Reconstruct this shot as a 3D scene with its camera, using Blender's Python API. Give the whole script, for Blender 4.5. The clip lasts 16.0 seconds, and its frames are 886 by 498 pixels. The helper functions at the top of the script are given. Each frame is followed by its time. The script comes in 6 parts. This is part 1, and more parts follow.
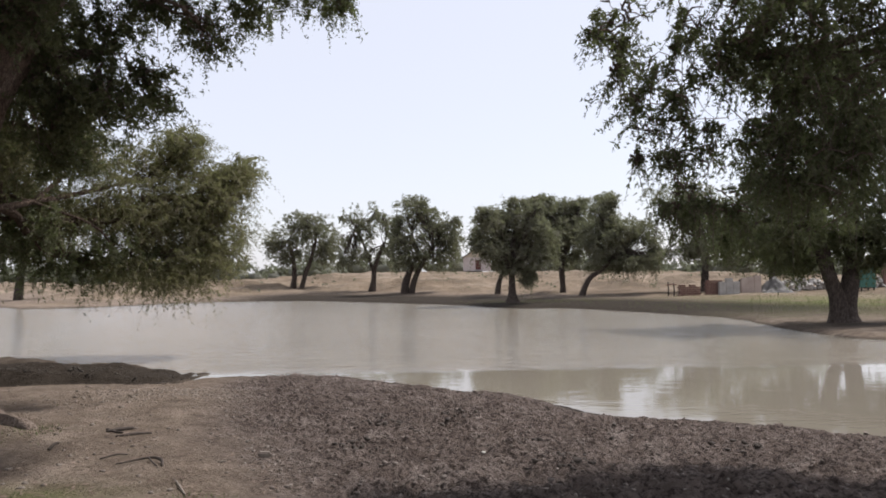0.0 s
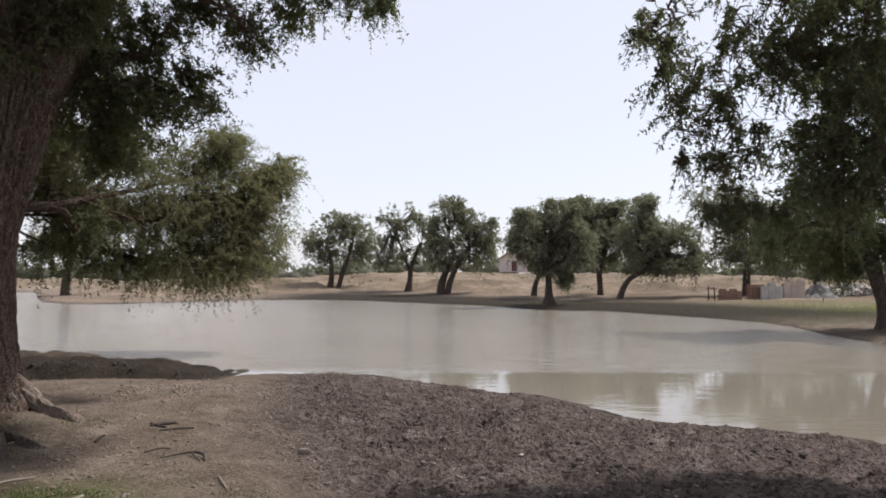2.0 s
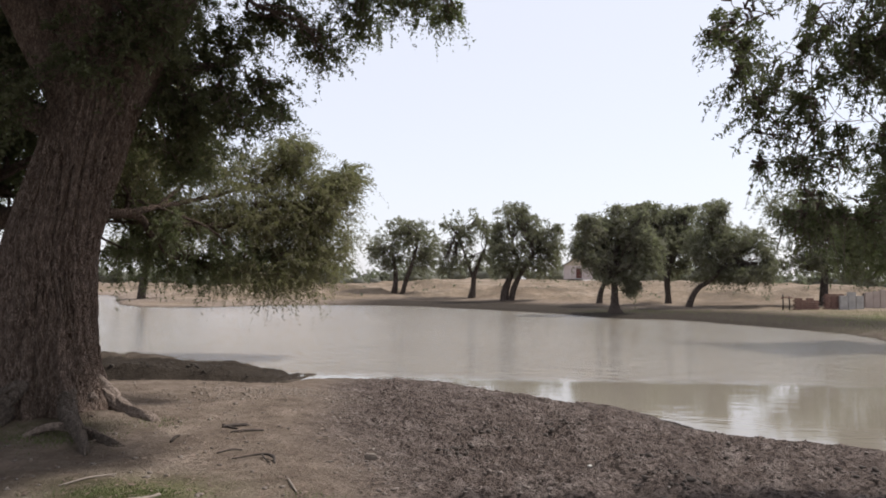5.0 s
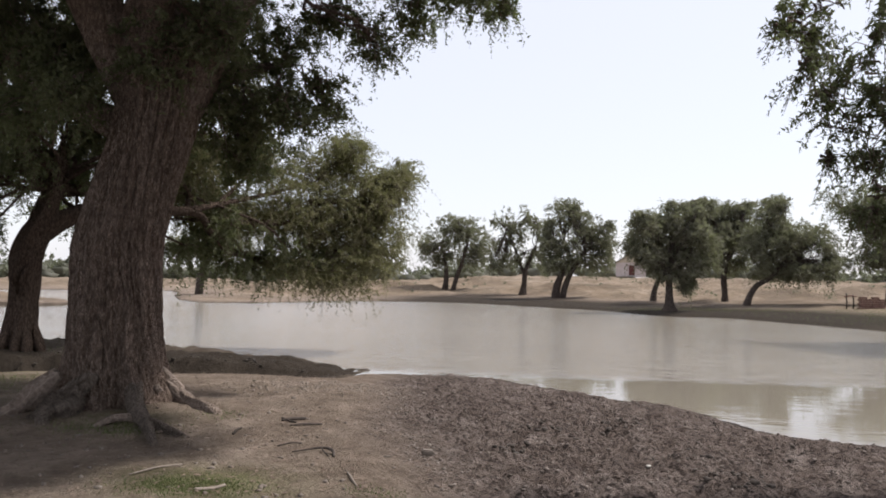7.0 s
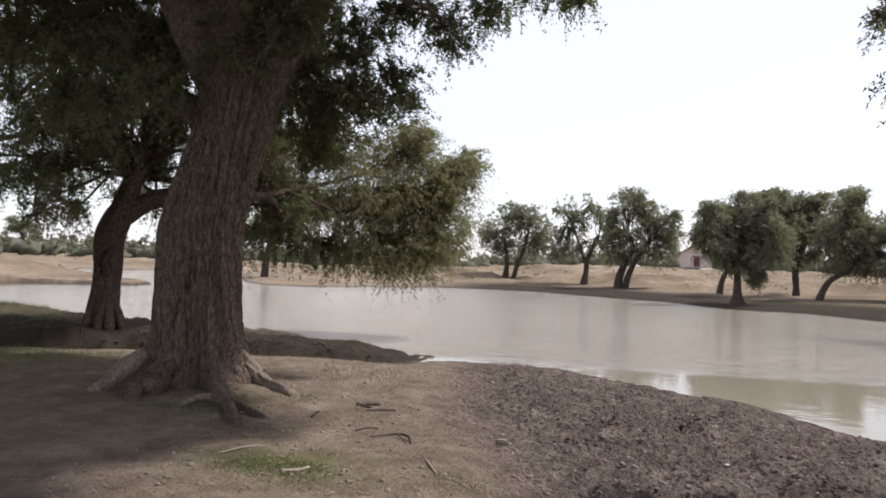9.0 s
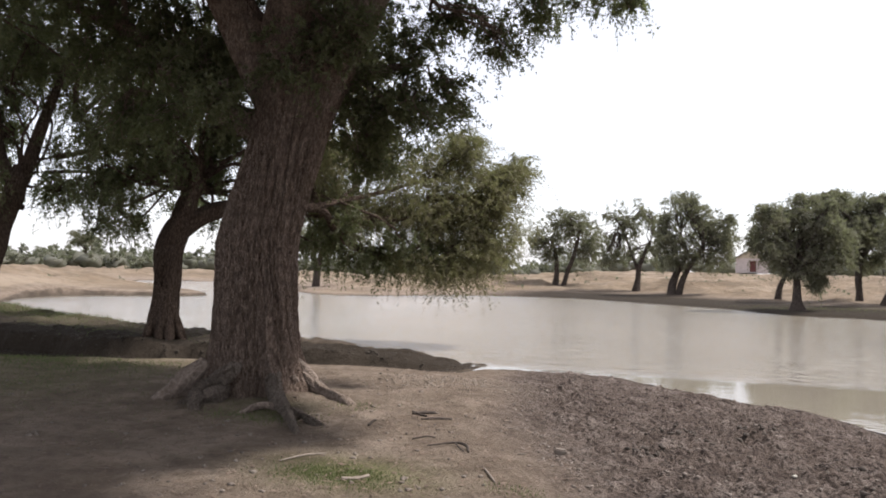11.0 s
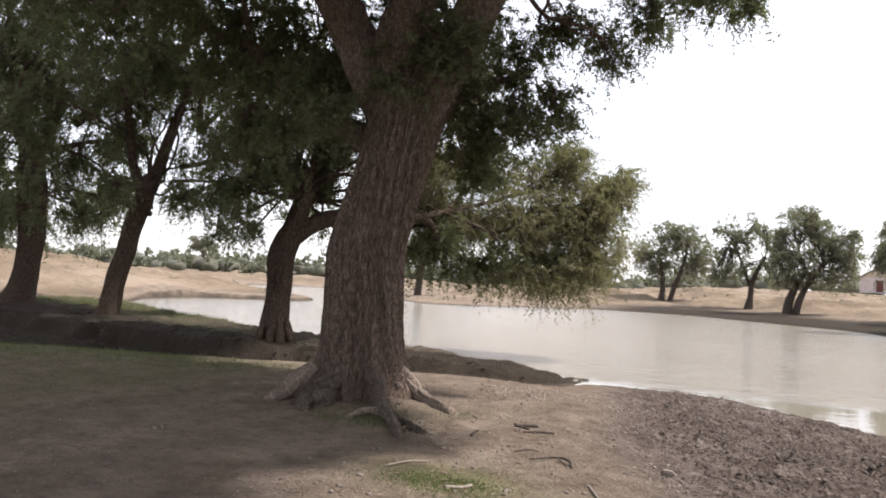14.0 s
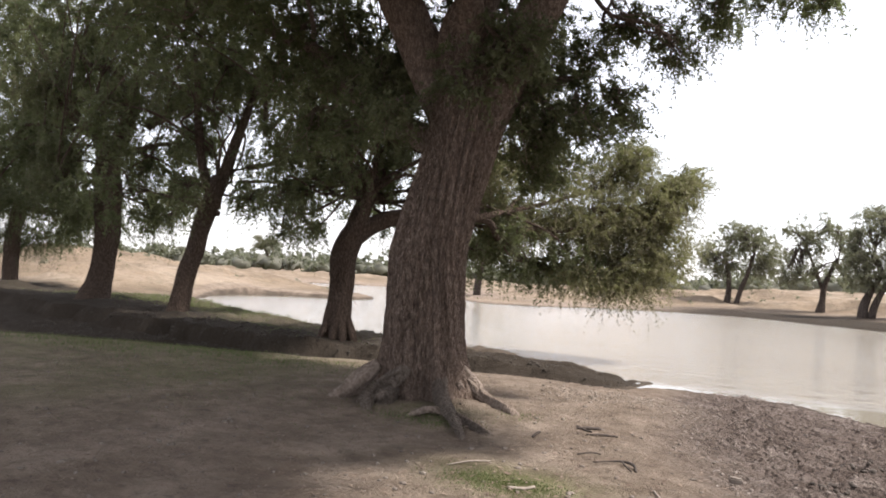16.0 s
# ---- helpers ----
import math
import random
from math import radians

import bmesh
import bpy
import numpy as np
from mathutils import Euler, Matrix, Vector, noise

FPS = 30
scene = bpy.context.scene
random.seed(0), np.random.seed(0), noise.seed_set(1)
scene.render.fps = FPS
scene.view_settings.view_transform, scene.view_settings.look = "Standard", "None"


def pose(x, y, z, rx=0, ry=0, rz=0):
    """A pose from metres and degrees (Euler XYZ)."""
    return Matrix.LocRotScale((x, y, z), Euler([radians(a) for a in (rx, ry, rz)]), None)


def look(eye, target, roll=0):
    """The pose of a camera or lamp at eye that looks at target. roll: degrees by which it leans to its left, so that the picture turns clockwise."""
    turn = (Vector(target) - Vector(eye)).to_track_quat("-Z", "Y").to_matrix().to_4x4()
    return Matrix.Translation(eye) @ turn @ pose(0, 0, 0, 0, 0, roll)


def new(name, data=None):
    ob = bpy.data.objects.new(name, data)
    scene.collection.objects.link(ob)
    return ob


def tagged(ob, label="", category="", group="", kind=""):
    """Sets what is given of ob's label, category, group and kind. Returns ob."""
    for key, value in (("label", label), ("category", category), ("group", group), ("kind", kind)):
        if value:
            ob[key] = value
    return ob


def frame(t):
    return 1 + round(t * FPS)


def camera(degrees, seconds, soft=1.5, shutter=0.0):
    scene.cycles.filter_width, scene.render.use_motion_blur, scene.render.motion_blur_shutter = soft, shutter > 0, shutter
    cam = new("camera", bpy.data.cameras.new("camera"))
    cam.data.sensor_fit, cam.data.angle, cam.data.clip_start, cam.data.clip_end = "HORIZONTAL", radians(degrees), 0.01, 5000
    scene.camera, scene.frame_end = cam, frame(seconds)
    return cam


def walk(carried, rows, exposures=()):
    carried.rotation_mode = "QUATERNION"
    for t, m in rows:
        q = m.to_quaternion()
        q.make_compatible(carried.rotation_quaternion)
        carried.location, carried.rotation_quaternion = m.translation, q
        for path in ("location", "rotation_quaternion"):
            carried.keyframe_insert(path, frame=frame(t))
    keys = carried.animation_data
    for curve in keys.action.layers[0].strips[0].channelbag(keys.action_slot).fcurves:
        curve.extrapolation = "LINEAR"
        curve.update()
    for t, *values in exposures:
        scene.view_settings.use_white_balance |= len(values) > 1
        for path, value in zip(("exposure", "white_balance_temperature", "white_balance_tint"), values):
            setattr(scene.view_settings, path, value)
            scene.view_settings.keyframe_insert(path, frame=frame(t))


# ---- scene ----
cam = camera(62.3, 16.0, soft=1.8)
PATH = [
    (0, (0.346, 0.032, 1.732), (0.293, 2.03, 1.805), -0.5),
    (0.5, (0.337, 0.041, 1.731), (0.266, 2.039, 1.804), -0.5),
    (1, (0.325, 0.027, 1.739), (0.23, 2.023, 1.811), -0.4),
    (1.5, (0.306, 0.055, 1.732), (0.183, 2.049, 1.803), -0.0),
    (2, (0.305, 0.038, 1.734), (0.154, 2.031, 1.809), 0.2),
    (2.5, (0.288, 0.071, 1.724), (0.111, 2.061, 1.803), 0.2),
    (3, (0.285, 0.068, 1.725), (0.08, 2.056, 1.809), 0.3),
    (3.5, (0.274, 0.072, 1.731), (0.038, 2.057, 1.818), 0.5),
    (4, (0.268, 0.069, 1.734), (0.0, 2.049, 1.823), 0.4),
    (6.5, (0.23, 0.065, 1.734), (-0.184, 2.02, 1.821), 1.0),
    (7, (0.2, 0.042, 1.737), (-0.256, 1.988, 1.818), 0.8),
    (7.5, (0.153, 0.01, 1.75), (-0.343, 1.946, 1.821), 0.9),
    (8, (0.1, -0.015, 1.761), (-0.441, 1.91, 1.818), 1.7),
    (8.5, (0.066, -0.037, 1.768), (-0.514, 1.877, 1.815), 1.7),
    (9, (0.026, -0.045, 1.776), (-0.585, 1.859, 1.817), 1.9),
    (11.5, (-0.034, -0.092, 1.775), (-0.816, 1.747, 1.84), 1.2),
    (12, (-0.028, -0.119, 1.782), (-0.863, 1.697, 1.848), 1.3),
    (12.5, (-0.042, -0.109, 1.781), (-0.921, 1.686, 1.85), 1.5),
    (13, (-0.064, -0.123, 1.787), (-0.986, 1.651, 1.855), 2.1),
    (13.5, (-0.065, -0.118, 1.784), (-1.019, 1.638, 1.856), 2.4),
    (14, (-0.063, -0.134, 1.784), (-1.047, 1.605, 1.863), 2.7),
    (14.5, (-0.075, -0.128, 1.78), (-1.088, 1.594, 1.863), 3.1),
    (15, (-0.073, -0.147, 1.786), (-1.123, 1.554, 1.866), 3.2),
    (15.5, (-0.089, -0.152, 1.79), (-1.173, 1.527, 1.865), 3.2),
    (16, (-0.08, -0.18, 1.792), (-1.201, 1.475, 1.862), 3.1),
]
walk(cam, [(t, look(eye, target, roll)) for t, eye, target, roll in PATH],
     exposures=[(0.0, 0.0, 6250, 14), (7.0, 0.1, 6300, 14), (9.0, 0.24, 6330, 14), (13.0, 0.54, 6400, 14), (16.0, 0.82, 6450, 14)])

# ---- light ----
SUN_TO = Vector((0.62, 0.26, 0.95)).normalized()
world = bpy.data.worlds.new("hazy_sky")
scene.world = world
world.use_nodes = True
wn = world.node_tree.nodes
wl = world.node_tree.links
sky = wn.new("ShaderNodeTexSky")
sky.sky_type = "NISHITA"
sky.sun_disc = False
sky.sun_elevation = math.asin(SUN_TO.z)
sky.sun_rotation = math.atan2(SUN_TO.x, SUN_TO.y)
sky.air_density = 1.0
sky.dust_density = 1.6
sky.ozone_density = 1.0
veil = wn.new("ShaderNodeMix")
veil.data_type = "RGBA"
veil.inputs[0].default_value = 0.62
veil.inputs[7].default_value = (8.75, 8.7, 8.85, 1)
wl.new(sky.outputs[0], veil.inputs[6])
wl.new(veil.outputs[2], wn["Background"].inputs[0])
wn["Background"].inputs[1].default_value = 0.13
sun_data = bpy.data.lights.new("sun", "SUN")
sun_data.energy = 4.4
sun_data.angle = radians(2.5)
sun_data.color = (1.0, 0.955, 0.885)
sun = new("sun", sun_data)
sun.matrix_world = look((0, 0, 60), Vector((0, 0, 60)) - SUN_TO)


# ---- materials ----
def material(name):
    m = bpy.data.materials.new(name)
    m.use_nodes = True
    return m, m.node_tree.nodes, m.node_tree.links, m.node_tree.nodes["Principled BSDF"]


def noise_node(n, l, coord, scale, detail=4.0, rough=0.55, kind="ShaderNodeTexNoise"):
    t = n.new(kind)
    t.inputs["Scale"].default_value = scale
    t.inputs["Detail"].default_value = detail
    t.inputs["Roughness"].default_value = rough
    l.new(coord, t.inputs["Vector"])
    return t.outputs[0]


def ramp(n, l, fac, stops):
    r = n.new("ShaderNodeValToRGB")
    e = r.color_ramp.elements
    while len(e) < len(stops):
        e.new(0.5)
    for k, (p, c) in zip(e, stops):
        k.position = p
        k.color = (*c, 1)
    l.new(fac, r.inputs[0])
    return r.outputs[0]


def mix(n, l, fac, a, b, mode="MIX"):
    x = n.new("ShaderNodeMix")
    x.data_type = "RGBA"
    x.blend_type = mode
    for sock, v in ((x.inputs[0], fac), (x.inputs[6], a), (x.inputs[7], b)):
        if isinstance(v, (int, float)):
            sock.default_value = v
        elif isinstance(v, tuple):
            sock.default_value = (*v, 1)
        else:
            l.new(v, sock)
    return x.outputs[2]


def calc(n, l, op, a, b=0.0, c=0.0):
    x = n.new("ShaderNodeMath")
    x.operation = op
    for sock, v in zip(x.inputs, (a, b, c)):
        if isinstance(v, (int, float)):
            sock.default_value = v
        else:
            l.new(v, sock)
    return x.outputs[0]


def bump(n, l, height, strength, distance, bsdf):
    b = n.new("ShaderNodeBump")
    b.inputs["Strength"].default_value = strength
    b.inputs["Distance"].default_value = distance
    l.new(height, b.inputs["Height"])
    l.new(b.outputs[0], bsdf.inputs["Normal"])
    return b


def place(n):
    return n.new("ShaderNodeNewGeometry").outputs["Position"]


def attribute(n, name):
    a = n.new("ShaderNodeAttribute")
    a.attribute_name = name
    return a.outputs["Fac"]


def plain(name, c1, c2, scale, rough=0.9, strength=0.3, distance=0.01, detail=5.0):
    """A matt two-tone surface with grain and relief."""
    m, n, l, b = material(name)
    p = n.new("ShaderNodeTexCoord").outputs["Object"]
    a = noise_node(n, l, p, scale, detail)
    big = noise_node(n, l, p, scale * 0.17, 3.0)
    col = ramp(n, l, a, ((0.3, c1), (0.7, c2)))
    col = mix(n, l, calc(n, l, "MULTIPLY", big, 0.5), col, tuple(v * 0.6 for v in c1))
    l.new(col, b.inputs["Base Color"])
    b.inputs["Roughness"].default_value = rough
    bump(n, l, a, strength, distance, b)
    return m


def ground_material():
    m, n, l, b = material("bare_earth")
    p = place(n)
    fine = noise_node(n, l, p, 26.0, 6.0, 0.65)
    mid = noise_node(n, l, p, 3.1, 5.0, 0.6)
    big = noise_node(n, l, p, 0.45, 4.0, 0.6)
    far = noise_node(n, l, p, 0.09, 5.0, 0.62)
    earth = ramp(n, l, mid, ((0.28, (0.155, 0.118, 0.088)), (0.5, (0.222, 0.173, 0.130)), (0.75, (0.300, 0.242, 0.190))))
    earth = mix(n, l, calc(n, l, "MULTIPLY", fine, 0.55), earth, (0.113, 0.088, 0.070))
    dust = ramp(n, l, noise_node(n, l, p, 1.3, 5.0, 0.68), ((0.46, (0.000, 0.000, 0.000)), (0.64, (1.0, 1.0, 1.0))))
    earth = mix(n, l, calc(n, l, "MULTIPLY", dust, 0.6), earth, (0.345, 0.279, 0.219))
    scuff = ramp(n, l, noise_node(n, l, p, 5.5, 6.0, 0.75), ((0.52, (0.0, 0.0, 0.0)), (0.62, (1.0, 1.0, 1.0))))
    earth = mix(n, l, calc(n, l, "MULTIPLY", scuff, 0.42), earth, (0.105, 0.080, 0.064))
    litter = ramp(n, l, noise_node(n, l, p, 17.0, 3.0, 0.7), ((0.62, (0.000, 0.000, 0.000)), (0.70, (1.0, 1.0, 1.0))))
    earth = mix(n, l, calc(n, l, "MULTIPLY", litter, 0.5), earth, (0.084, 0.064, 0.052))
    mud = ramp(n, l, mid, ((0.28, (0.142, 0.108, 0.090)), (0.52, (0.285, 0.226, 0.192)), (0.72, (0.455, 0.380, 0.330))))
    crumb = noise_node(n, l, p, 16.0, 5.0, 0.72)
    # shade in the mud's pits, painted where the crumb relief is low
    pit_shade = ramp(n, l, crumb, ((0.40, (1.0, 1.0, 1.0)), (0.52, (0.000, 0.000, 0.000))))
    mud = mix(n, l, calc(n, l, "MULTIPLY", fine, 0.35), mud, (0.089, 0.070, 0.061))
    mud = mix(n, l, calc(n, l, "MULTIPLY", pit_shade, 0.85), mud, (0.049, 0.038, 0.033))
    sand = ramp(n, l, far, ((0.34, (0.115, 0.086, 0.060)), (0.5, (0.228, 0.174, 0.122)), (0.66, (0.325, 0.262, 0.198))))
    sand = mix(n, l, calc(n, l, "MULTIPLY", mid, 0.35), sand, (0.170, 0.130, 0.092))
    tuft = ramp(n, l, noise_node(n, l, p, 0.8, 4.0, 0.7), ((0.52, (0.000, 0.000, 0.000)), (0.68, (1.0, 1.0, 1.0))))
    sand = mix(n, l, calc(n, l, "MULTIPLY", tuft, 0.6), sand, (0.128, 0.108, 0.073))
    scrape = ramp(n, l, noise_node(n, l, p, 0.22, 6.0, 0.7), ((0.50, (0.0, 0.0, 0.0)), (0.60, (1.0, 1.0, 1.0))))
    sand = mix(n, l, calc(n, l, "MULTIPLY", scrape, 0.75), sand, (0.160, 0.126, 0.092))
    grass = ramp(n, l, fine, ((0.3, (0.08, 0.093, 0.037)), (0.55, (0.155, 0.162, 0.062)), (0.8, (0.235, 0.222, 0.10))))
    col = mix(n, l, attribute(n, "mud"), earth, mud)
    col = mix(n, l, attribute(n, "sand"), col, sand)
    g = calc(n, l, "MULTIPLY", attribute(n, "grass"), calc(n, l, "SMOOTH_MAX", calc(n, l, "MULTIPLY_ADD", big, 2.6, -0.75), 0.0, 0.1))
    gm = n.new("ShaderNodeClamp")
    l.new(g, gm.inputs[0])
    col = mix(n, l, gm.outputs[0], col, grass)
    # dark mix for the wet margin; also paints tree shade on bank and shore
    wet_shade = attribute(n, "wet_shade")
    col = mix(n, l, wet_shade, col, mix(n, l, crumb, (0.016, 0.013, 0.010), (0.058, 0.047, 0.036)))
    l.new(col, b.inputs["Base Color"])
    b.inputs["Roughness"].default_value = 0.95
    b.inputs["Specular IOR Level"].default_value = 0.08
    h = calc(n, l, "MULTIPLY_ADD", fine, 0.8, calc(n, l, "ADD", mid, calc(n, l, "MULTIPLY", crumb, calc(n, l, "MULTIPLY_ADD", attribute(n, "mud"), 2.8, 0.3))))
    h = calc(n, l, "ADD", h, calc(n, l, "MULTIPLY", calc(n, l, "ADD", big, noise_node(n, l, p, 1.1, 4.0, 0.65)), calc(n, l, "MULTIPLY", attribute(n, "sand"), 4.5)))
    bump(n, l, h, 1.0, 0.085, b)
    return m


def water_material():
    m, n, l, b = material("turbid_water")
    p = place(n)
    sep = n.new("ShaderNodeSeparateXYZ")
    l.new(p, sep.inputs[0])
    stretch = n.new("ShaderNodeMapping")
    stretch.inputs["Scale"].default_value = (0.7, 1.6, 1.0)
    l.new(p, stretch.inputs["Vector"])
    q = stretch.outputs[0]
    small = noise_node(n, l, q, 6.0, 3.0, 0.6)
    wide = noise_node(n, l, q, 1.5, 2.0, 0.5)
    patch = noise_node(n, l, p, 0.12, 3.0, 0.5)
    # wind ripples start some way out; the sheltered margin lies calm
    line = calc(n, l, "MULTIPLY_ADD", sep.outputs[0], -0.10, sep.outputs[1])
    line = calc(n, l, "MULTIPLY_ADD", patch, 1.2, line)
    open_water = n.new("ShaderNodeMapRange")
    open_water.interpolation_type = "SMOOTHSTEP"
    for k, v in zip(("From Min", "From Max", "To Min", "To Max"), (18.3, 20.2, 0.025, 1.0)):
        open_water.inputs[k].default_value = v
    l.new(line, open_water.inputs["Value"])
    lee = n.new("ShaderNodeMapRange")
    lee.interpolation_type = "SMOOTHSTEP"
    for k, v in zip(("From Min", "From Max", "To Min", "To Max"), (-16.0, -6.0, 0.42, 1.0)):
        lee.inputs[k].default_value = v
    l.new(calc(n, l, "MULTIPLY_ADD", sep.outputs[1], 0.12, sep.outputs[0]), lee.inputs["Value"])
    amount = calc(n, l, "MULTIPLY", open_water.outputs[0], lee.outputs[0])
    h = calc(n, l, "MULTIPLY_ADD", wide, 1.5, calc(n, l, "MULTIPLY", small, 0.35))
    bp = bump(n, l, h, 1.0, 0.12, b)
    l.new(calc(n, l, "MULTIPLY", amount, 0.9), bp.inputs["Strength"])
    col = ramp(n, l, patch, ((0.3, (0.210, 0.185, 0.145)), (0.7, (0.250, 0.222, 0.178))))
    l.new(col, b.inputs["Base Color"])
    l.new(calc(n, l, "MULTIPLY_ADD", amount, 0.03, 0.04), b.inputs["Roughness"])
    b.inputs["IOR"].default_value = 1.36
    return m


def bark_material(name, dark, light, scale=1.0):
    m, n, l, b = material(name)
    p = n.new("ShaderNodeTexCoord").outputs["Object"]
    s = n.new("ShaderNodeMapping")
    s.inputs["Scale"].default_value = (15 * scale, 15 * scale, 5.5 * scale)
    l.new(p, s.inputs["Vector"])
    ridge = noise_node(n, l, s.outputs[0], 1.7, 6.0, 0.68)
    flake = noise_node(n, l, p, 24.0 * scale, 5.0, 0.65)
    stain = noise_node(n, l, p, 0.9, 3.0)
    plate = n.new("ShaderNodeTexVoronoi")
    plate.feature = "DISTANCE_TO_EDGE"
    warp = n.new("ShaderNodeMapping")
    warp.inputs["Scale"].default_value = (13 * scale, 13 * scale, 4.8 * scale)
    l.new(mix(n, l, 0.16, p, n.new("ShaderNodeTexNoise").outputs[1]), warp.inputs["Vector"])
    l.new(warp.outputs[0], plate.inputs["Vector"])
    crack = ramp(n, l, plate.outputs["Distance"], ((0.0, (1.0, 1.0, 1.0)), (0.16, (0.0, 0.0, 0.0))))
    col = ramp(n, l, ridge, ((0.36, tuple(v * 0.45 for v in dark)), (0.47, dark), (0.56, tuple((a + c) / 2 for a, c in zip(dark, light))), (0.7, light)))
    col = mix(n, l, calc(n, l, "MULTIPLY", flake, 0.45), col, tuple(v * 0.7 for v in dark))
    col = mix(n, l, calc(n, l, "MULTIPLY", stain, 0.3), col, tuple(v * 0.7 for v in light))
    col = mix(n, l, calc(n, l, "MULTIPLY", crack, 0.6), col, tuple(v * 0.35 for v in dark))
    l.new(col, b.inputs["Base Color"])
    b.inputs["Roughness"].default_value = 0.95
    b.inputs["Specular IOR Level"].default_value = 0.2
    bump(n, l, calc(n, l, "MULTIPLY_ADD", crack, -0.7, calc(n, l, "MULTIPLY_ADD", flake, 0.4, ridge)), 1.0, 0.08, b)
    return m


def leaf_material(name, dark, light, through_it=0.3):
    m, n, l, b = material(name)
    rnd = n.new("ShaderNodeNewGeometry").outputs["Random Per Island"]
    big = noise_node(n, l, place(n), 0.6, 2.0)
    col = ramp(n, l, rnd, ((0.0, dark), (0.6, tuple((a + c) / 2 for a, c in zip(dark, light))), (1.0, light)))
    col = mix(n, l, calc(n, l, "MULTIPLY", big, 0.45), col, (light[0] * 1.15, light[1] * 0.92, light[2]))
    l.new(col, b.inputs["Base Color"])
    b.inputs["Roughness"].default_value = 0.6
    b.inputs["Specular IOR Level"].default_value = 0.25
    t = n.new("ShaderNodeBsdfTranslucent")
    l.new(mix(n, l, 0.5, col, (light[0] * 1.2, light[1] * 1.5, light[2] * 0.7)), t.inputs[0])
    x = n.new("ShaderNodeMixShader")
    x.inputs[0].default_value = through_it
    l.new(b.outputs[0], x.inputs[1])
    l.new(t.outputs[0], x.inputs[2])
    l.new(x.outputs[0], n["Material Output"].inputs[0])
    return m


EARTH = ground_material()
WATER = water_material()
BARK = bark_material("furrowed_bark", (0.235, 0.165, 0.128), (0.54, 0.42, 0.335))
# bank trees' bark, darkened to paint in the canopy's shade on them
BARK_SHADED = bark_material("shaded_bark", (0.118, 0.080, 0.060), (0.300, 0.220, 0.168))
# grey-brown, with some aerial haze painted in as a lighter tone
BARK_FAR = bark_material("hazy_grey_bark", (0.115, 0.089, 0.074), (0.28, 0.225, 0.19), 0.6)
ROOT = bark_material("bleached_root", (0.24, 0.188, 0.15), (0.47, 0.39, 0.32))
LEAF = leaf_material("fine_olive_leaf", (0.062, 0.071, 0.042), (0.158, 0.168, 0.097), 0.46)
LEAF_BUSH = leaf_material("yellowish_leaf", (0.104, 0.102, 0.060), (0.235, 0.224, 0.135), 0.46)
# both distant leaf colours are lightened to imitate haze in the air
LEAF_FAR = leaf_material("hazy_far_leaf", (0.122, 0.123, 0.092), (0.212, 0.208, 0.155), 0.46)
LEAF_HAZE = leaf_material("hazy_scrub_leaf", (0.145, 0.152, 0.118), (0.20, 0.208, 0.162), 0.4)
ROOT_BARK = plain("root_bark", (0.15, 0.112, 0.088), (0.36, 0.285, 0.228), 22.0, 0.95, 1.0, 0.06)
TWIG = plain("dry_twig", (0.09, 0.065, 0.045), (0.2, 0.15, 0.11), 12)


# ---- shaping helpers ----
def lattice(ix, iy, seed):
    h = (ix * 374761393 + iy * 668265263 + seed * 974711) & 0x7FFFFFFF
    h = ((h ^ (h >> 13)) * 1274126177) & 0x7FFFFFFF
    return ((h ^ (h >> 16)) & 0xFFFF) / 65535.0


def rough(x, y, seed=0):
    """Smooth value noise, -1 to 1, of unit cell."""
    ix, iy = np.floor(x).astype(np.int64), np.floor(y).astype(np.int64)
    fx, fy = x - ix, y - iy
    fx, fy = fx * fx * (3 - 2 * fx), fy * fy * (3 - 2 * fy)
    a, b = lattice(ix, iy, seed), lattice(ix + 1, iy, seed)
    c, d = lattice(ix, iy + 1, seed), lattice(ix + 1, iy + 1, seed)
    return 2 * (a + (b - a) * fx + (c - a) * fy + (a - b - c + d) * fx * fy) - 1


def fractal(x, y, size, seed=0, octaves=4):
    out, amp, f = 0.0, 1.0, 1.0 / size
    for k in range(octaves):
        out = out + amp * rough(x * f + 7.3 * k, y * f - 3.1 * k, seed + k)
        amp, f = amp * 0.5, f * 2.03
    return out


def ease(v, a, b):
    u = np.clip((v - a) / (b - a), 0, 1)
    return u * u * (3 - 2 * u)


def mesh_of(name, verts, faces, smooth=False, tris=None):
    """A mesh from arrays: verts (n, 3), faces (m, k) and, if given, triangles too."""
    verts = np.ascontiguousarray(verts, np.float32)
    faces = np.ascontiguousarray(faces, np.int32)
    k = faces.shape[1]
    index, start = faces.ravel(), np.arange(0, faces.size, k, dtype=np.int32)
    if tris is not None and len(tris):
        tris = np.ascontiguousarray(tris, np.int32)
        start = np.r_[start, len(index) + np.arange(0, tris.size, 3)].astype(np.int32)
        index = np.r_[index, tris.ravel()].astype(np.int32)
    me = bpy.data.meshes.new(name)
    me.vertices.add(len(verts))
    me.vertices.foreach_set("co", verts.ravel())
    me.loops.add(len(index))
    me.loops.foreach_set("vertex_index", index)
    me.polygons.add(len(start))
    me.polygons.foreach_set("loop_start", start)
    if smooth:
        me.polygons.foreach_set("use_smooth", np.ones(len(start), bool))
    me.update(calc_edges=True)
    return me


def thing(name, at, label, category, group="", kind=""):
    ob = new(name)
    ob.empty_display_size = 0.2
    ob.location = at
    return tagged(ob, label, category, group, kind)


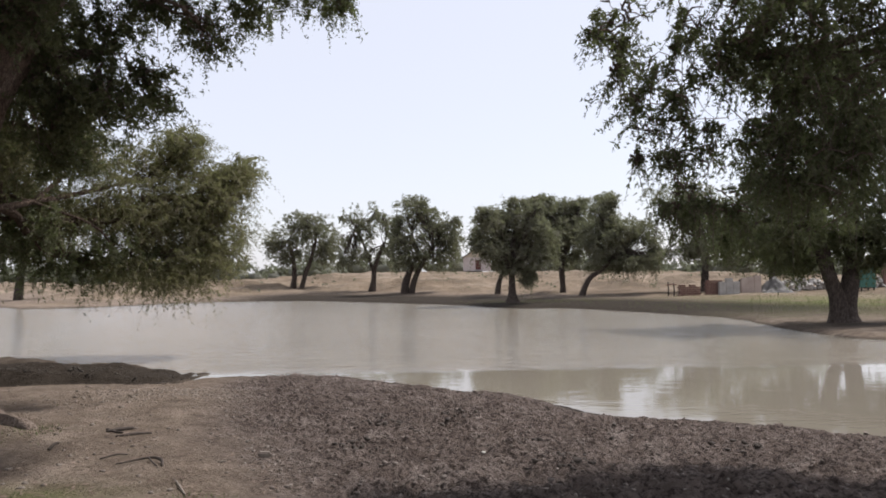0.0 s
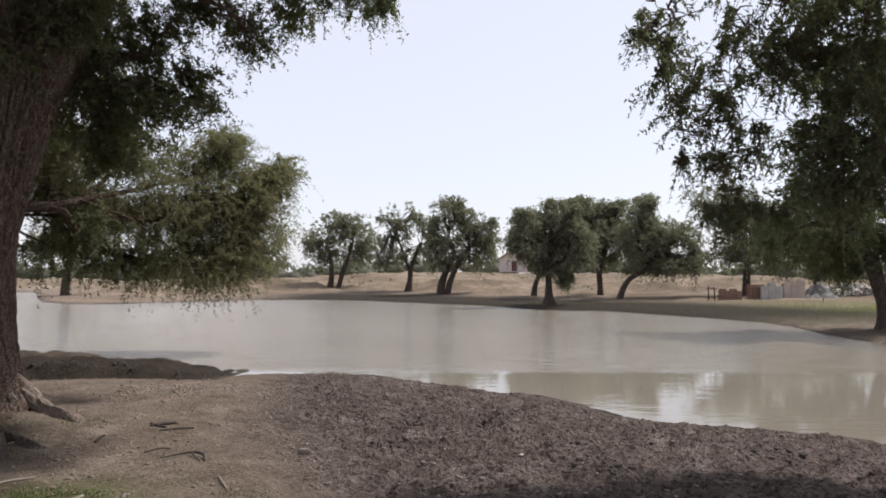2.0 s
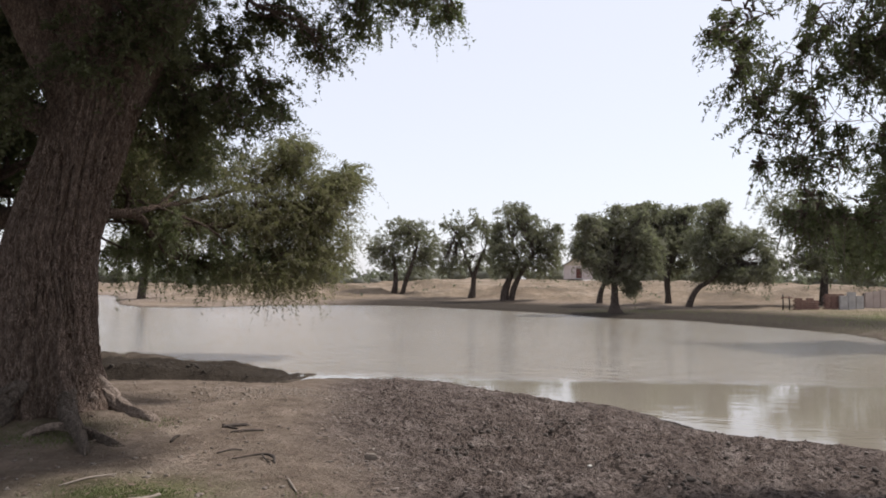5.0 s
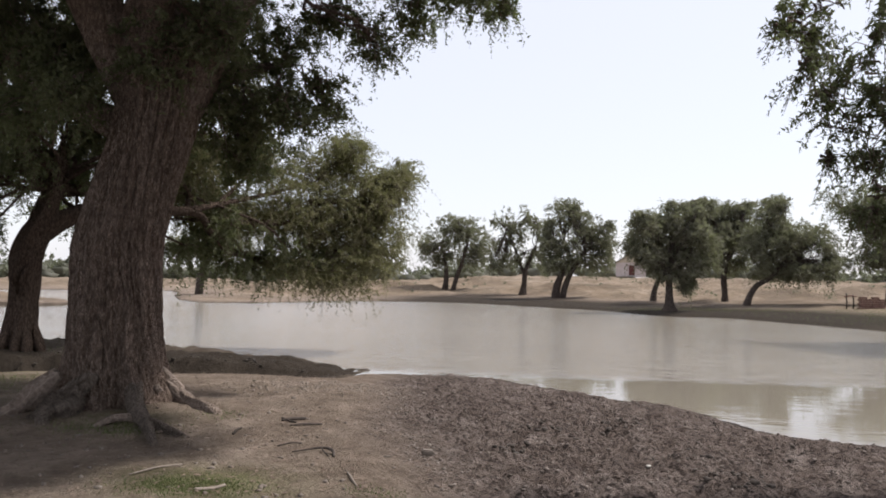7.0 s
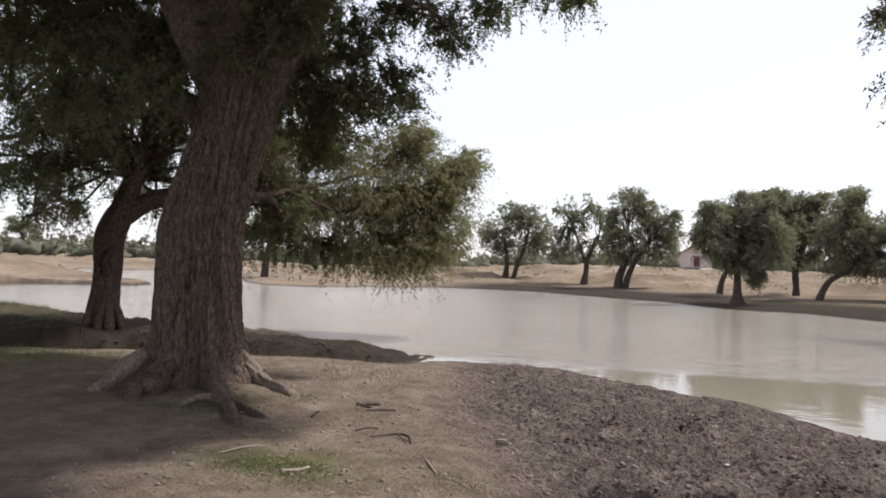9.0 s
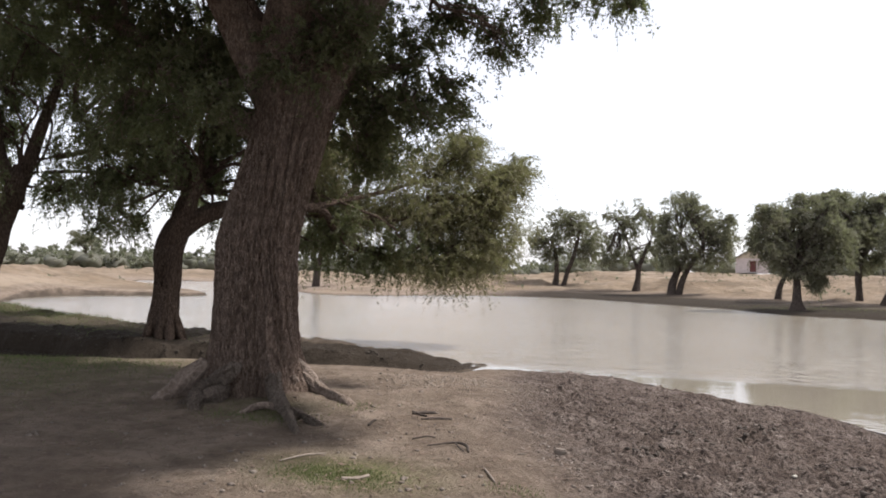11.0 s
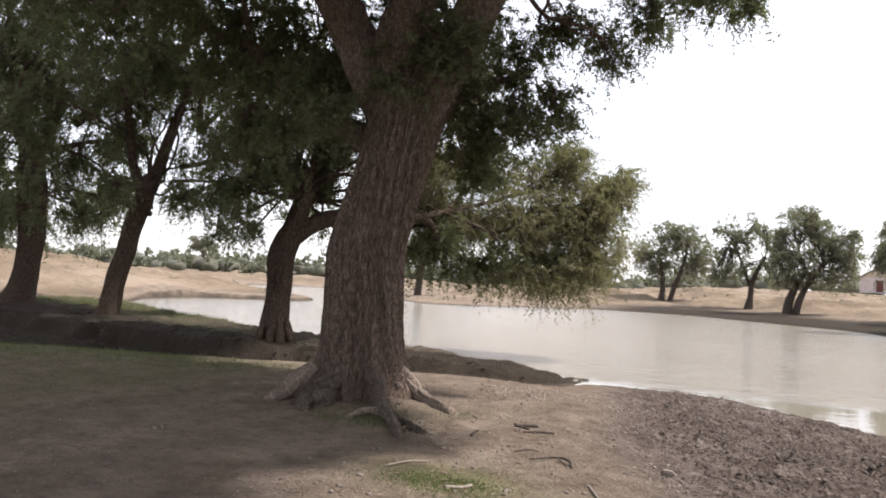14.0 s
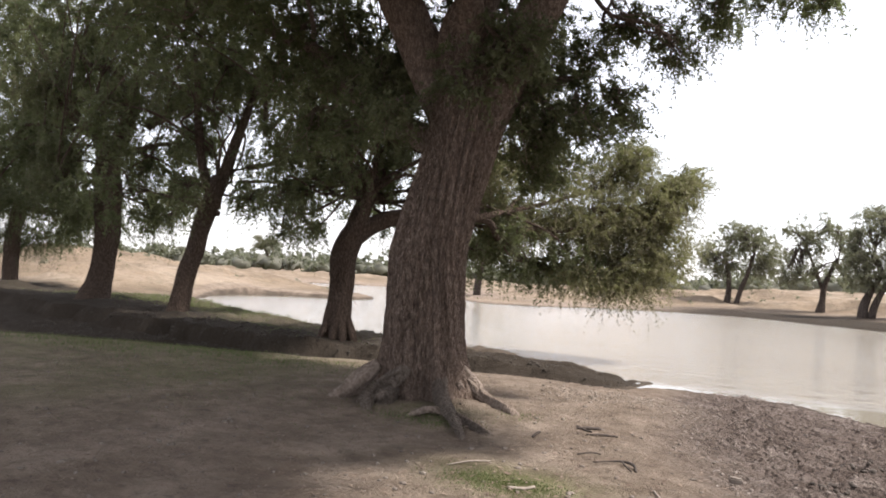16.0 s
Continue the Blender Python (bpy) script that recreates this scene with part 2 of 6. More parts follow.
def part(name, data, mat, parent, label=""):
    """Links a mesh (or bmesh) as one part under a thing; its points are in the thing's own space."""
    if isinstance(data, bmesh.types.BMesh):
        me = bpy.data.meshes.new(name)
        data.to_mesh(me)
        data.free()
        data = me
    ob = new(name, data)
    data.materials.clear()
    data.materials.append(mat)
    ob.parent = parent
    return tagged(ob, label)


def smooth_line(points, steps):
    """A Catmull-Rom line through rows of numbers."""
    p = np.array(points, float)
    p = np.vstack([2 * p[0] - p[1], p, 2 * p[-1] - p[-2]])
    out = []
    for i in range(1, len(p) - 2):
        for t in np.linspace(0, 1, steps, endpoint=False):
            a, b, c, d = p[i - 1:i + 3]
            out.append(0.5 * (2 * b + (c - a) * t + (2 * a - 5 * b + 4 * c - d) * t * t + (3 * b - a - 3 * c + d) * t ** 3))
    out.append(p[-2])
    return np.array(out)


def tube_arrays(line, sides=8, lumps=0.0, seed=0, furrows=0.0):
    """Points and quads of a tapered tube along rows of x, y, z, radius."""
    line = np.asarray(line, float)
    c, r = line[:, :3], line[:, 3]
    tan = np.gradient(c, axis=0)
    tan /= np.linalg.norm(tan, axis=1, keepdims=True) + 1e-9
    ref = np.where(np.abs(tan[:, 2:3]) > 0.85, np.array([[1.0, 0, 0]]), np.array([[0, 0, 1.0]]))
    if np.abs(tan[:, 2]).max() > 0.85 and np.abs(tan[:, 2]).min() <= 0.85:
        ref = np.tile([[0.93, 0.37, 0.02]], (len(c), 1))
    u = np.cross(tan, ref)
    u /= np.linalg.norm(u, axis=1, keepdims=True) + 1e-9
    v = np.cross(tan, u)
    ang = np.linspace(0, 2 * np.pi, sides, endpoint=False)
    rr = np.repeat(r[:, None], sides, 1)
    if lumps:
        run = np.cumsum(np.r_[0, np.linalg.norm(np.diff(c, axis=0), axis=1)])
        rr = rr * (1 + lumps * fractal(np.cos(ang)[None] * 2 + 0 * rr + 5, np.sin(ang)[None] * 2 + run[:, None] * 0.9, 1.0, seed, 3))
    if furrows:
        run = np.cumsum(np.r_[0, np.linalg.norm(np.diff(c, axis=0), axis=1)])[:, None]
        ca, sa = np.cos(ang)[None] * 5 + 0 * rr, np.sin(ang)[None] * 5 + 0 * rr
        rr = rr + furrows * (rough(ca + 3, sa + run * 0.8, seed + 5) + 0.6 * rough(ca * 2.1, sa * 2.1 + run * 1.9, seed + 6))
    pts = c[:, None] + rr[..., None] * (np.cos(ang)[None, :, None] * u[:, None] + np.sin(ang)[None, :, None] * v[:, None])
    n = len(c)
    i, j = np.meshgrid(np.arange(n - 1), np.arange(sides), indexing="ij")
    k = (j + 1) % sides
    quads = np.stack([i * sides + j, i * sides + k, (i + 1) * sides + k, (i + 1) * sides + j], -1).reshape(-1, 4)
    # close both ends
    verts = np.vstack([pts.reshape(-1, 3), c[-1] + tan[-1] * r[-1] * 0.5, c[0] - tan[0] * r[0] * 0.3])
    tip, last = n * sides, (n - 1) * sides
    caps = [[last + a, last + (a + 1) % sides, tip] for a in range(sides)] + [[(a + 1) % sides, a, tip + 1] for a in range(sides)]
    return verts, quads, np.array(caps)


def tube_mesh(name, line, sides=8, lumps=0.0, seed=0, furrows=0.0):
    v, q, caps = tube_arrays(line, sides, lumps, seed, furrows)
    return mesh_of(name, v, q, True, caps)


def tubes_mesh(name, lines, sides=6, lumps=0.0, seed=0):
    vs, fs, off = [], [], 0
    for q, line in enumerate(lines):
        v, f, caps = tube_arrays(line, sides, lumps, seed + q)
        vs.append(v[:-2])
        fs.append(f + off)
        off += len(v) - 2
    return mesh_of(name, np.vstack(vs), np.vstack(fs), True)


def lump(rng, size, squash=0.6, cuts=1, wild=0.3):
    """A rough stone or clod as a bmesh."""
    bm = bmesh.new()
    bmesh.ops.create_icosphere(bm, subdivisions=cuts, radius=1)
    for v in bm.verts:
        k = 1 + wild * (rng.random() - 0.5) * 2
        v.co = Vector((v.co.x * size * k, v.co.y * size * k * 0.8, v.co.z * size * squash * k))
    return bm


# ---- the lie of the land ----
WATER_Z = -0.62
SHORE = [(-4.7, 17.3), (-2.6, 17.2), (-1.2, 16.3), (0.7, 14.9), (1.5, 14.15), (2.1, 13.1), (2.9, 12.2), (4.1, 11.8), (5.25, 11.3),
         (6.3, 10.6), (9, 9.4), (13, 9.0), (18, 11), (20, 17), (17, 23), (14.9, 25.7), (14.2, 27.0), (13.7, 30.3), (14.4, 38.4),
         (12.8, 43), (10.4, 46.9), (7.6, 51.5), (3.6, 52.4), (-0.5, 58.9), (-5.5, 63.5), (-14.8, 71), (-23.5, 70), (-29, 62.5),
         (-31.5, 58.5), (-40, 62), (-64, 97), (-73, 92), (-82, 84), (-56, 62), (-40, 48.6), (-41.7, 44), (-45, 39.8), (-42.9, 33.8),
         (-35, 26.3), (-28, 21.9), (-23.5, 19.9), (-19.5, 18.7), (-16.0, 17.9), (-12, 17.8), (-9, 17.9), (-6.5, 18.0),
         (-5.7, 17.7), (-6.0, 16.9), (-6.5, 16.2), (-5.6, 16.6)]
LIP = ([-40, -30, -22, -17.4, -15.6, -13.7, -11.8, -9.7, -7.2, -4.6], [-2, 2.5, 6.0, 7.9, 8.9, 9.7, 10.4, 11.3, 11.9, 12.6])
BANK = ([-40, -29, -22, -14.5, -11, -8, -6], [17.5, 15.6, 14.5, 13.9, 15.2, 16.2, 16.9])
MUD_EDGE = ([2, 6.4, 7.6, 9.0, 11.0, 13.5, 17.0], [0.5, -0.85, -1.6, -2.35, -3.0, -3.7, -4.2])


def shore_distance(x, y):
    """Metres from the pond's edge, below zero in the pond."""
    x = x + 0.22 * rough(x * 0.9, y * 0.9, 71) + 0.07 * rough(x * 3.1, y * 3.1, 72) + 0.04 * rough(x * 8.3, y * 8.3, 76)
    y = y + 0.22 * rough(x * 0.9, y * 0.9, 73) + 0.07 * rough(x * 3.1, y * 3.1, 74) + 0.04 * rough(x * 8.3, y * 8.3, 78)
    best, inside = np.full(x.shape, 1e9), np.zeros(x.shape, bool)
    ring = smooth_line(SHORE + [SHORE[0]], 3)[:-1]
    for (ax, ay), (bx, by) in zip(ring, np.roll(ring, -1, axis=0)):
        dx, dy = bx - ax, by - ay
        u = np.clip(((x - ax) * dx + (y - ay) * dy) / (dx * dx + dy * dy + 1e-12), 0, 1)
        best = np.minimum(best, (x - ax - u * dx) ** 2 + (y - ay - u * dy) ** 2)
        if by != ay:
            inside ^= ((ay > y) != (by > y)) & (x < dx * (y - ay) / dy + ax)
    return np.where(inside, -1, 1) * np.sqrt(best)


HILLS = [(0, 118, 30, 12, 0.15), (6, 100, 7, 5, 0.3), (-16, 104, 9, 7, 0.3), (26, 104, 14, 9, 0.4), (-62, 36, 9, 9, 1.9), (-52, 31, 7, 5, 0.9),
         (-75, 48, 12, 8, 1.0), (-50, 38, 5, 4, 0.7), (-68, 58, 9, 5, 0.8), (-90, 62, 14, 8, 1.2), (-38, 92, 12, 5, 0.5), (48, 70, 10, 10, 0.5), (-48, 46, 9, 6, 0.35)]


def land(x, y):
    """Height, and how much mud, sand, grass, and wet or painted tree shade there is."""
    x, y = np.asarray(x, float), np.asarray(y, float)
    d = shore_distance(x, y)
    dl = np.maximum(d, 0)
    far_z = np.interp(dl, [0, 0.8, 6, 14, 30, 60, 120], [-0.62, -0.45, -0.30, -0.10, 0.12, 0.3, 0.4])
    rise = ease(y, 78, 122) * ease(x, -48, -20) * (1 - 0.6 * ease(x, 36, 60))
    calm = (1 - 0.5 * ease(y, 92, 112) * ease(x, -30, -15)) * (1 - 0.85 * ease(x, 7, 13) * (1 - ease(y, 72, 85)))
    calm = calm * np.maximum(ease(dl, 8, 20), 0.8 * ease(-x, 30, 36) * ease(dl, 2, 10))
    far_z = far_z + 1.35 * rise + calm * (0.16 * fractal(x, y, 9.0, 5) + 0.62 * np.abs(fractal(x, y, 6.5, 6, 4)) ** 1.2)
    far_z = far_z + 0.4 * calm * np.abs(fractal(x, y, 3.2, 16, 3))
    far_z = far_z + 0.6 * ease(y, 135, 160) * ease(x, -40, -15) * (1 - ease(x, 25, 50))
    for hx, hy, rx, ry, h in HILLS:
        far_z = far_z + h * np.exp(-((x - hx) / rx) ** 2 - ((y - hy) / ry) ** 2)
    # this side of the pond
    edge = x - np.interp(y, *MUD_EDGE) + 0.25 * rough(x * 1.1, y * 1.1, 9)
    mud = ease(edge, -1.1, 0.5)
    clods = fractal(x, y, 0.42, 21, 4)
    prints = rough(x * 4.2, y * 4.2, 31)
    trample = 0.04 * clods + 0.045 * np.maximum(prints, -0.25) + 0.06 * np.abs(rough(x * 7.5, y * 7.5, 32)) + 0.05 * rough(x * 13, y * 13, 33)
    for hx, hy, hr, hh in ((-0.62, 8.95, 0.28, 0.13), (0.2, 9.9, 0.33, 0.13), (-0.82, 8.1, 0.16, 0.09), (1.3, 7.2, 0.3, 0.11), (0.9, 8.4, 0.2, 0.07), (2.2, 9.3, 0.3, 0.09)):
        trample = trample + hh * np.exp(-((x - hx) / hr) ** 2 - ((y - hy) / hr) ** 2) * (0.55 + 0.9 * np.abs(rough(x * 9, y * 9, 37)))
    mud_z = np.minimum(-0.62 + 0.085 * dl + 0.05 * ease(dl, 0.0, 0.5), -0.20 + 0.01 * dl) + trample * ease(dl, 0.03, 1.1) * ease(edge, -0.7, 0.6)
    dry_z = 0.02 + 0.03 * fractal(x, y, 1.7, 41) + 0.012 * rough(x * 6, y * 6, 43)
    dry_z = dry_z - 0.24 * ease(y, 11.0, 14.5) * ease(x, -9, -5) - 0.3 * ease(y, 14.2, 16.8)
    dry_z = np.maximum(dry_z, np.minimum(-0.62 + 0.14 * dl, -0.3))
    near_z = dry_z + (mud_z - dry_z) * mud
    # the dry channel and the bank behind it
    lip, bank = np.interp(x, *LIP), np.interp(x, *BANK)
    u = (y - lip) / (bank - lip)
    floor_z = np.interp(x, [-30, -16, -8, -5], [-0.34, -0.5, -0.58, -0.6])
    top = np.interp(x, [-30, -15, -12, -9.2, -7.6, -6.2], [0.12, -0.06, -0.16, -0.26, -0.36, -0.56]) + 0.05 * fractal(x, y, 1.6, 51)
    cut = floor_z + (0.0 - floor_z) * (1 - ease(u, -0.08, 0.38)) + 0.02 * fractal(x, y, 0.8, 52)
    cut = cut + (top - cut) * ease(u + 0.05 * rough(x * 1.6, y * 1.6, 53) + 0.015 * rough(x * 5, y * 5, 54), 0.83, 0.885)
    cut = cut + (0.06 * fractal(x, y, 0.75, 55, 4) + 0.06 * np.abs(rough(x * 3.3, y * 3.3, 56)) + 0.03 * rough(x * 7, y * 7, 57)) * ease(u, 0.1, 0.4)
    shelf = np.minimum(cut, -0.62 + 0.5 * ease(dl, 0, 0.6) + 0.45 * dl)
    left = ease(-x, 4.6, 6.4) * ease(u, -0.25, 0.05)
    z = near_z + (shelf - near_z) * left
    # how far each point belongs to the other side
    other = np.maximum(ease(y - 0.9 * np.abs(x - 3), 19, 26) * (y > 15), ease(y, 21.5, 24.5))
    other = np.maximum(other, ease(x, 10, 14))
    other = np.maximum(other, ease(-x, 30, 38) * ease(y, 14, 20))
    other = np.maximum(other, ease(-x, 46, 60))
    z = z + (far_z - z) * other
    z = np.where(d < 0, np.maximum(-0.62 + 0.25 * d, -1.6), z)
    z = np.where(d > 0.35, np.maximum(z, WATER_Z + 0.03), z)
    away = np.hypot(x, y)
    z = z * (1 - ease(away, 350, 900)) + 0.5 * ease(away, 350, 900)
    mud = mud * (1 - other) * (1 - left)
    shift = 7.0 * ease(y, 42, 52) * ease(x, -27, -18)
    sand = other * ease(dl - shift, 3.0, 8.0) * ease(away, 30, 45)
    sand = np.maximum(sand, other * ease(-x, 26, 34) * ease(dl, 0.6, 2.0) * (1 - ease(y, 60, 66)))
    sand = sand * (1 - 0.75 * ease(away, 110, 220))
    grass = 1.5 * np.exp(-((x - 22) / 8.5) ** 2 - ((y - 46) / 9) ** 2)
    grass = np.maximum(grass, 1.0 * np.exp(-((x + 3.15) / 0.8) ** 2 - ((y - 5.5) / 0.5) ** 2))
    grass = np.maximum(grass, 0.75 * np.exp(-((x + 5.6) / 0.7) ** 2 - ((y - 7.9) / 0.35) ** 2))
    lipline = np.exp(-((y - lip + 0.9) / 1.3) ** 2) * ease(-x, 7.5, 12)
    grass = np.maximum(grass, 0.62 * lipline)
    grass = np.maximum(grass, 0.55 * ease(-x, 6.5, 11) * (1 - other) * ease(y, -5, 6) * (1 - left))
    grass = np.maximum(grass, 0.7 * left * (1 - other) * ease(u, 1.0, 1.25) * ease(-x, 13, 20))
    grass = np.maximum(grass, 0.6 * ease(-x, 24, 30) * (1 - ease(-x, 40, 50)) * np.exp(-((y - 19) / 3.0) ** 2))
    grass = np.maximum(grass, 0.45 * other * np.exp(-((dl - 4) / 3.0) ** 2) * ease(y, 40, 50) * ease(x, -14, -4))
    wet_shade = 0.8 * (1 - ease(dl, 0.03, 0.45)) * (d > -2)
    # channel and bank: damp soil, with the trees' shade painted over it
    wet_shade = np.maximum(wet_shade, 0.95 * left * ease(u, 0.4, 0.65) * (1 - 0.35 * ease(u, 0.95, 1.1)) * ease(x, -46, -38) * (1 - other))
    wet_shade = np.maximum(wet_shade, 0.95 * left * ease(u, 0.25, 0.55) * (1 - ease(u, 1.2, 1.4)))
    # far shore: dark soil plus painted shade below the trees
    wet_shade = np.maximum(wet_shade, 0.97 * other * (1 - ease(dl, 6.0, 13.0)) * ease(y, 30, 45) * ease(x, -27, -18))
    wet_shade = np.maximum(wet_shade, 0.9 * np.exp(-((x - 16.6) / 3.2) ** 2 - ((y - 30.6) / 1.9) ** 2))
    return z, mud, sand, grass, np.clip(wet_shade, 0, 1)


def height(x, y):
    return float(land(np.array([x], float), np.array([y], float))[0][0])


def ground_sheet():
    """One sheet round the standpoint, finest where it is near, out to the horizon."""
    fine = np.arange(-36, 72.1, 0.31)
    coarse = np.arange(74, 323.5, 2.5)
    yaw = np.radians(np.r_[fine, coarse])
    r = [0.004, 0.4, 1.2, 2.0, 2.8, 3.4, 4.0, 4.4]
    while r[-1] < 4000:
        q = r[-1]
        r.append(q + (0.05 if q < 12 else 0.055 + (q - 12) * 0.016 if q < 60 else 0.32 + (q - 60) * 0.03 if q < 250 else q * 0.12))
    r = np.array(r)
    rr, aa = np.meshgrid(r, yaw, indexing="ij")
    x, y = -np.sin(aa) * rr, np.cos(aa) * rr
    z, mud, sand, grass, wet_shade = land(x.ravel(), y.ravel())
    n, k = rr.shape
    verts = np.stack([x.ravel(), y.ravel(), z], -1)
    i, j = np.meshgrid(np.arange(n - 1), np.arange(k), indexing="ij")
    j2 = (j + 1) % k
    quads = np.stack([i * k + j, (i + 1) * k + j, (i + 1) * k + j2, i * k + j2], -1).reshape(-1, 4)[:, ::-1]
    me = mesh_of("ground", verts, quads, True)
    for name, data in (("mud", mud), ("sand", sand), ("grass", grass), ("wet_shade", wet_shade)):
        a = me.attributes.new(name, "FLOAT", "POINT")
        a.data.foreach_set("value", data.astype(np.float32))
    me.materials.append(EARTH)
    ob = new("ground", me)
    return tagged(ob, "bare brown earth, trampled mud and pale dry sand round a pond", "ground", kind="structure")


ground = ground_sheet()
g = np.linspace(0, 1, 60)
wx, wy = np.meshgrid(-95 + 120 * g, 5 + 100 * g, indexing="ij")
i, j = np.meshgrid(np.arange(59), np.arange(59), indexing="ij")
wq = np.stack([i * 60 + j, (i + 1) * 60 + j, (i + 1) * 60 + j + 1, i * 60 + j + 1], -1).reshape(-1, 4)
water = new("water", mesh_of("water", np.stack([wx.ravel(), wy.ravel(), 0 * wx.ravel() + WATER_Z], -1), wq, True))
water.data.materials.append(WATER)
tagged(water, "still muddy pond water with wind ripples", "water", kind="structure")


# ---- trees ----
def unit(v):
    return v / (np.linalg.norm(v, axis=-1, keepdims=True) + 1e-9)


def clumps(rng, lobes, per):
    """Centres and sizes of the leaf clumps that make up a crown's lobes."""
    out = []
    for n, (cx, cy, cz, rx, ry, rz) in enumerate(lobes):
        for _ in range(per):
            v = unit(rng.normal(size=3))
            v = v * (0.25 + 0.6 * rng.random() ** 0.6)
            out.append((cx + v[0] * rx, cy + v[1] * ry, cz + v[2] * rz, 0.42 * rng.uniform(0.7, 1.25), rx, ry, rz, n))
    return np.array(out)


def foliage(rng, cl, strands, leaves, length, width, droop, spread=0.75, corners=3, hang=0.42, fan=5):
    """Leaves along twigs that fan out in small sprays. Returns leaf points, faces, and the twigs' own lines."""
    vol = cl[:, 3] ** 2 * (cl[:, 4] * cl[:, 5] * cl[:, 6]) ** 0.66
    sprays = max(1, strands // fan)
    strands = sprays * fan
    pick = rng.choice(len(cl), sprays, p=vol ** 0.75 / (vol ** 0.75).sum())
    c = cl[pick]
    v = unit(rng.normal(size=(sprays, 3))) * (rng.random((sprays, 1)) ** 0.45)
    p0 = np.repeat(c[:, :3] + v * c[:, 3:4] * c[:, 4:7], fan, 0)
    out = unit(v * np.array([1, 1, 0.6]) + 0.5 * rng.normal(size=(sprays, 3)) + np.array([0, 0, 0.2]))
    out = unit(np.repeat(out, fan, 0) + 0.42 * rng.normal(size=(strands, 3)))
    ln = droop * np.repeat(rng.uniform(0.55, 1.2, (sprays, 1)), fan, 0) * rng.uniform(0.45, 1.1, (strands, 1))
    side = rng.normal(size=(strands, 3)) * 0.16 * ln
    s = (np.arange(leaves) + 0.5) / leaves
    s = np.clip(s[None] + rng.normal(size=(strands, leaves)) * 0.03, 0, 1.05)[..., None]

    def at(s):
        return (p0[:, None] + out[:, None] * (ln[:, None] * spread * s) + side[:, None] * s ** 2
                + np.array([0, 0, 1.0]) * ln[:, None] * (0.2 * s * (1 - s) - hang * s ** 1.8))
    p = at(s).reshape(-1, 3)
    n = len(p)
    p = p + rng.normal(size=(n, 3)) * length * 0.3
    d = unit(rng.normal(size=(n, 3)) * 0.8 + np.array([0, 0, -0.6 * hang]) + np.repeat(out, leaves, 0) * 0.4)
    w = unit(np.cross(d, rng.normal(size=(n, 3))))
    k = rng.uniform(0.6, 1.35, (n, 1))
    d, w = d * length * k, w * width * k * 0.5
    if corners == 4:
        verts = np.stack([p, p + 0.5 * d + w, p + d, p + 0.5 * d - w], 1).reshape(-1, 3)
    else:
        verts = np.stack([p + w, p + d, p - w], 1).reshape(-1, 3)
    faces = np.arange(corners * n).reshape(-1, corners)
    lines = at(np.tile(np.linspace(0, 1, 5)[None, :, None], (strands, 1, 1)))
    return verts, faces, lines


def strand_mesh(name, lines, r):
    """Thin three-sided stems along many lines at once."""
    n, k, _ = lines.shape
    rad = r * np.linspace(1, 0.35, k)
    ang = np.array([0.3, 2.4, 4.5])
    ring = np.stack([np.cos(ang), np.sin(ang), 0 * ang], -1)
    v = lines[:, :, None] + ring[None, None] * rad[None, :, None, None]
    q = []
    for a in range(k - 1):
        for b in range(3):
            b2 = (b + 1) % 3
            q.append([a * 3 + b, a * 3 + b2, (a + 1) * 3 + b2, (a + 1) * 3 + b])
    f = (np.arange(n)[:, None, None] * (k * 3) + np.array(q)[None]).reshape(-1, 4)
    return mesh_of(name, v.reshape(-1, 3), f)


def curve_to(rng, a, b, r0, r1, sag=0.12, n=3, steps=3):
    """A bent tapering branch from a to b, rows of x, y, z, radius."""
    a, b = np.array(a, float), np.array(b, float)
    rows = []
    span = np.linalg.norm(b - a)
    for t in np.linspace(0, 1, n + 2):
        jit = rng.normal(size=3) * span * 0.085 * (0 < t < 1)
        rows.append((*(a + (b - a) * t + jit + np.array([0, 0, sag * span * 4 * t * (1 - t)])), r0 + (r1 - r0) * t ** 0.8))
    return smooth_line(rows, steps)


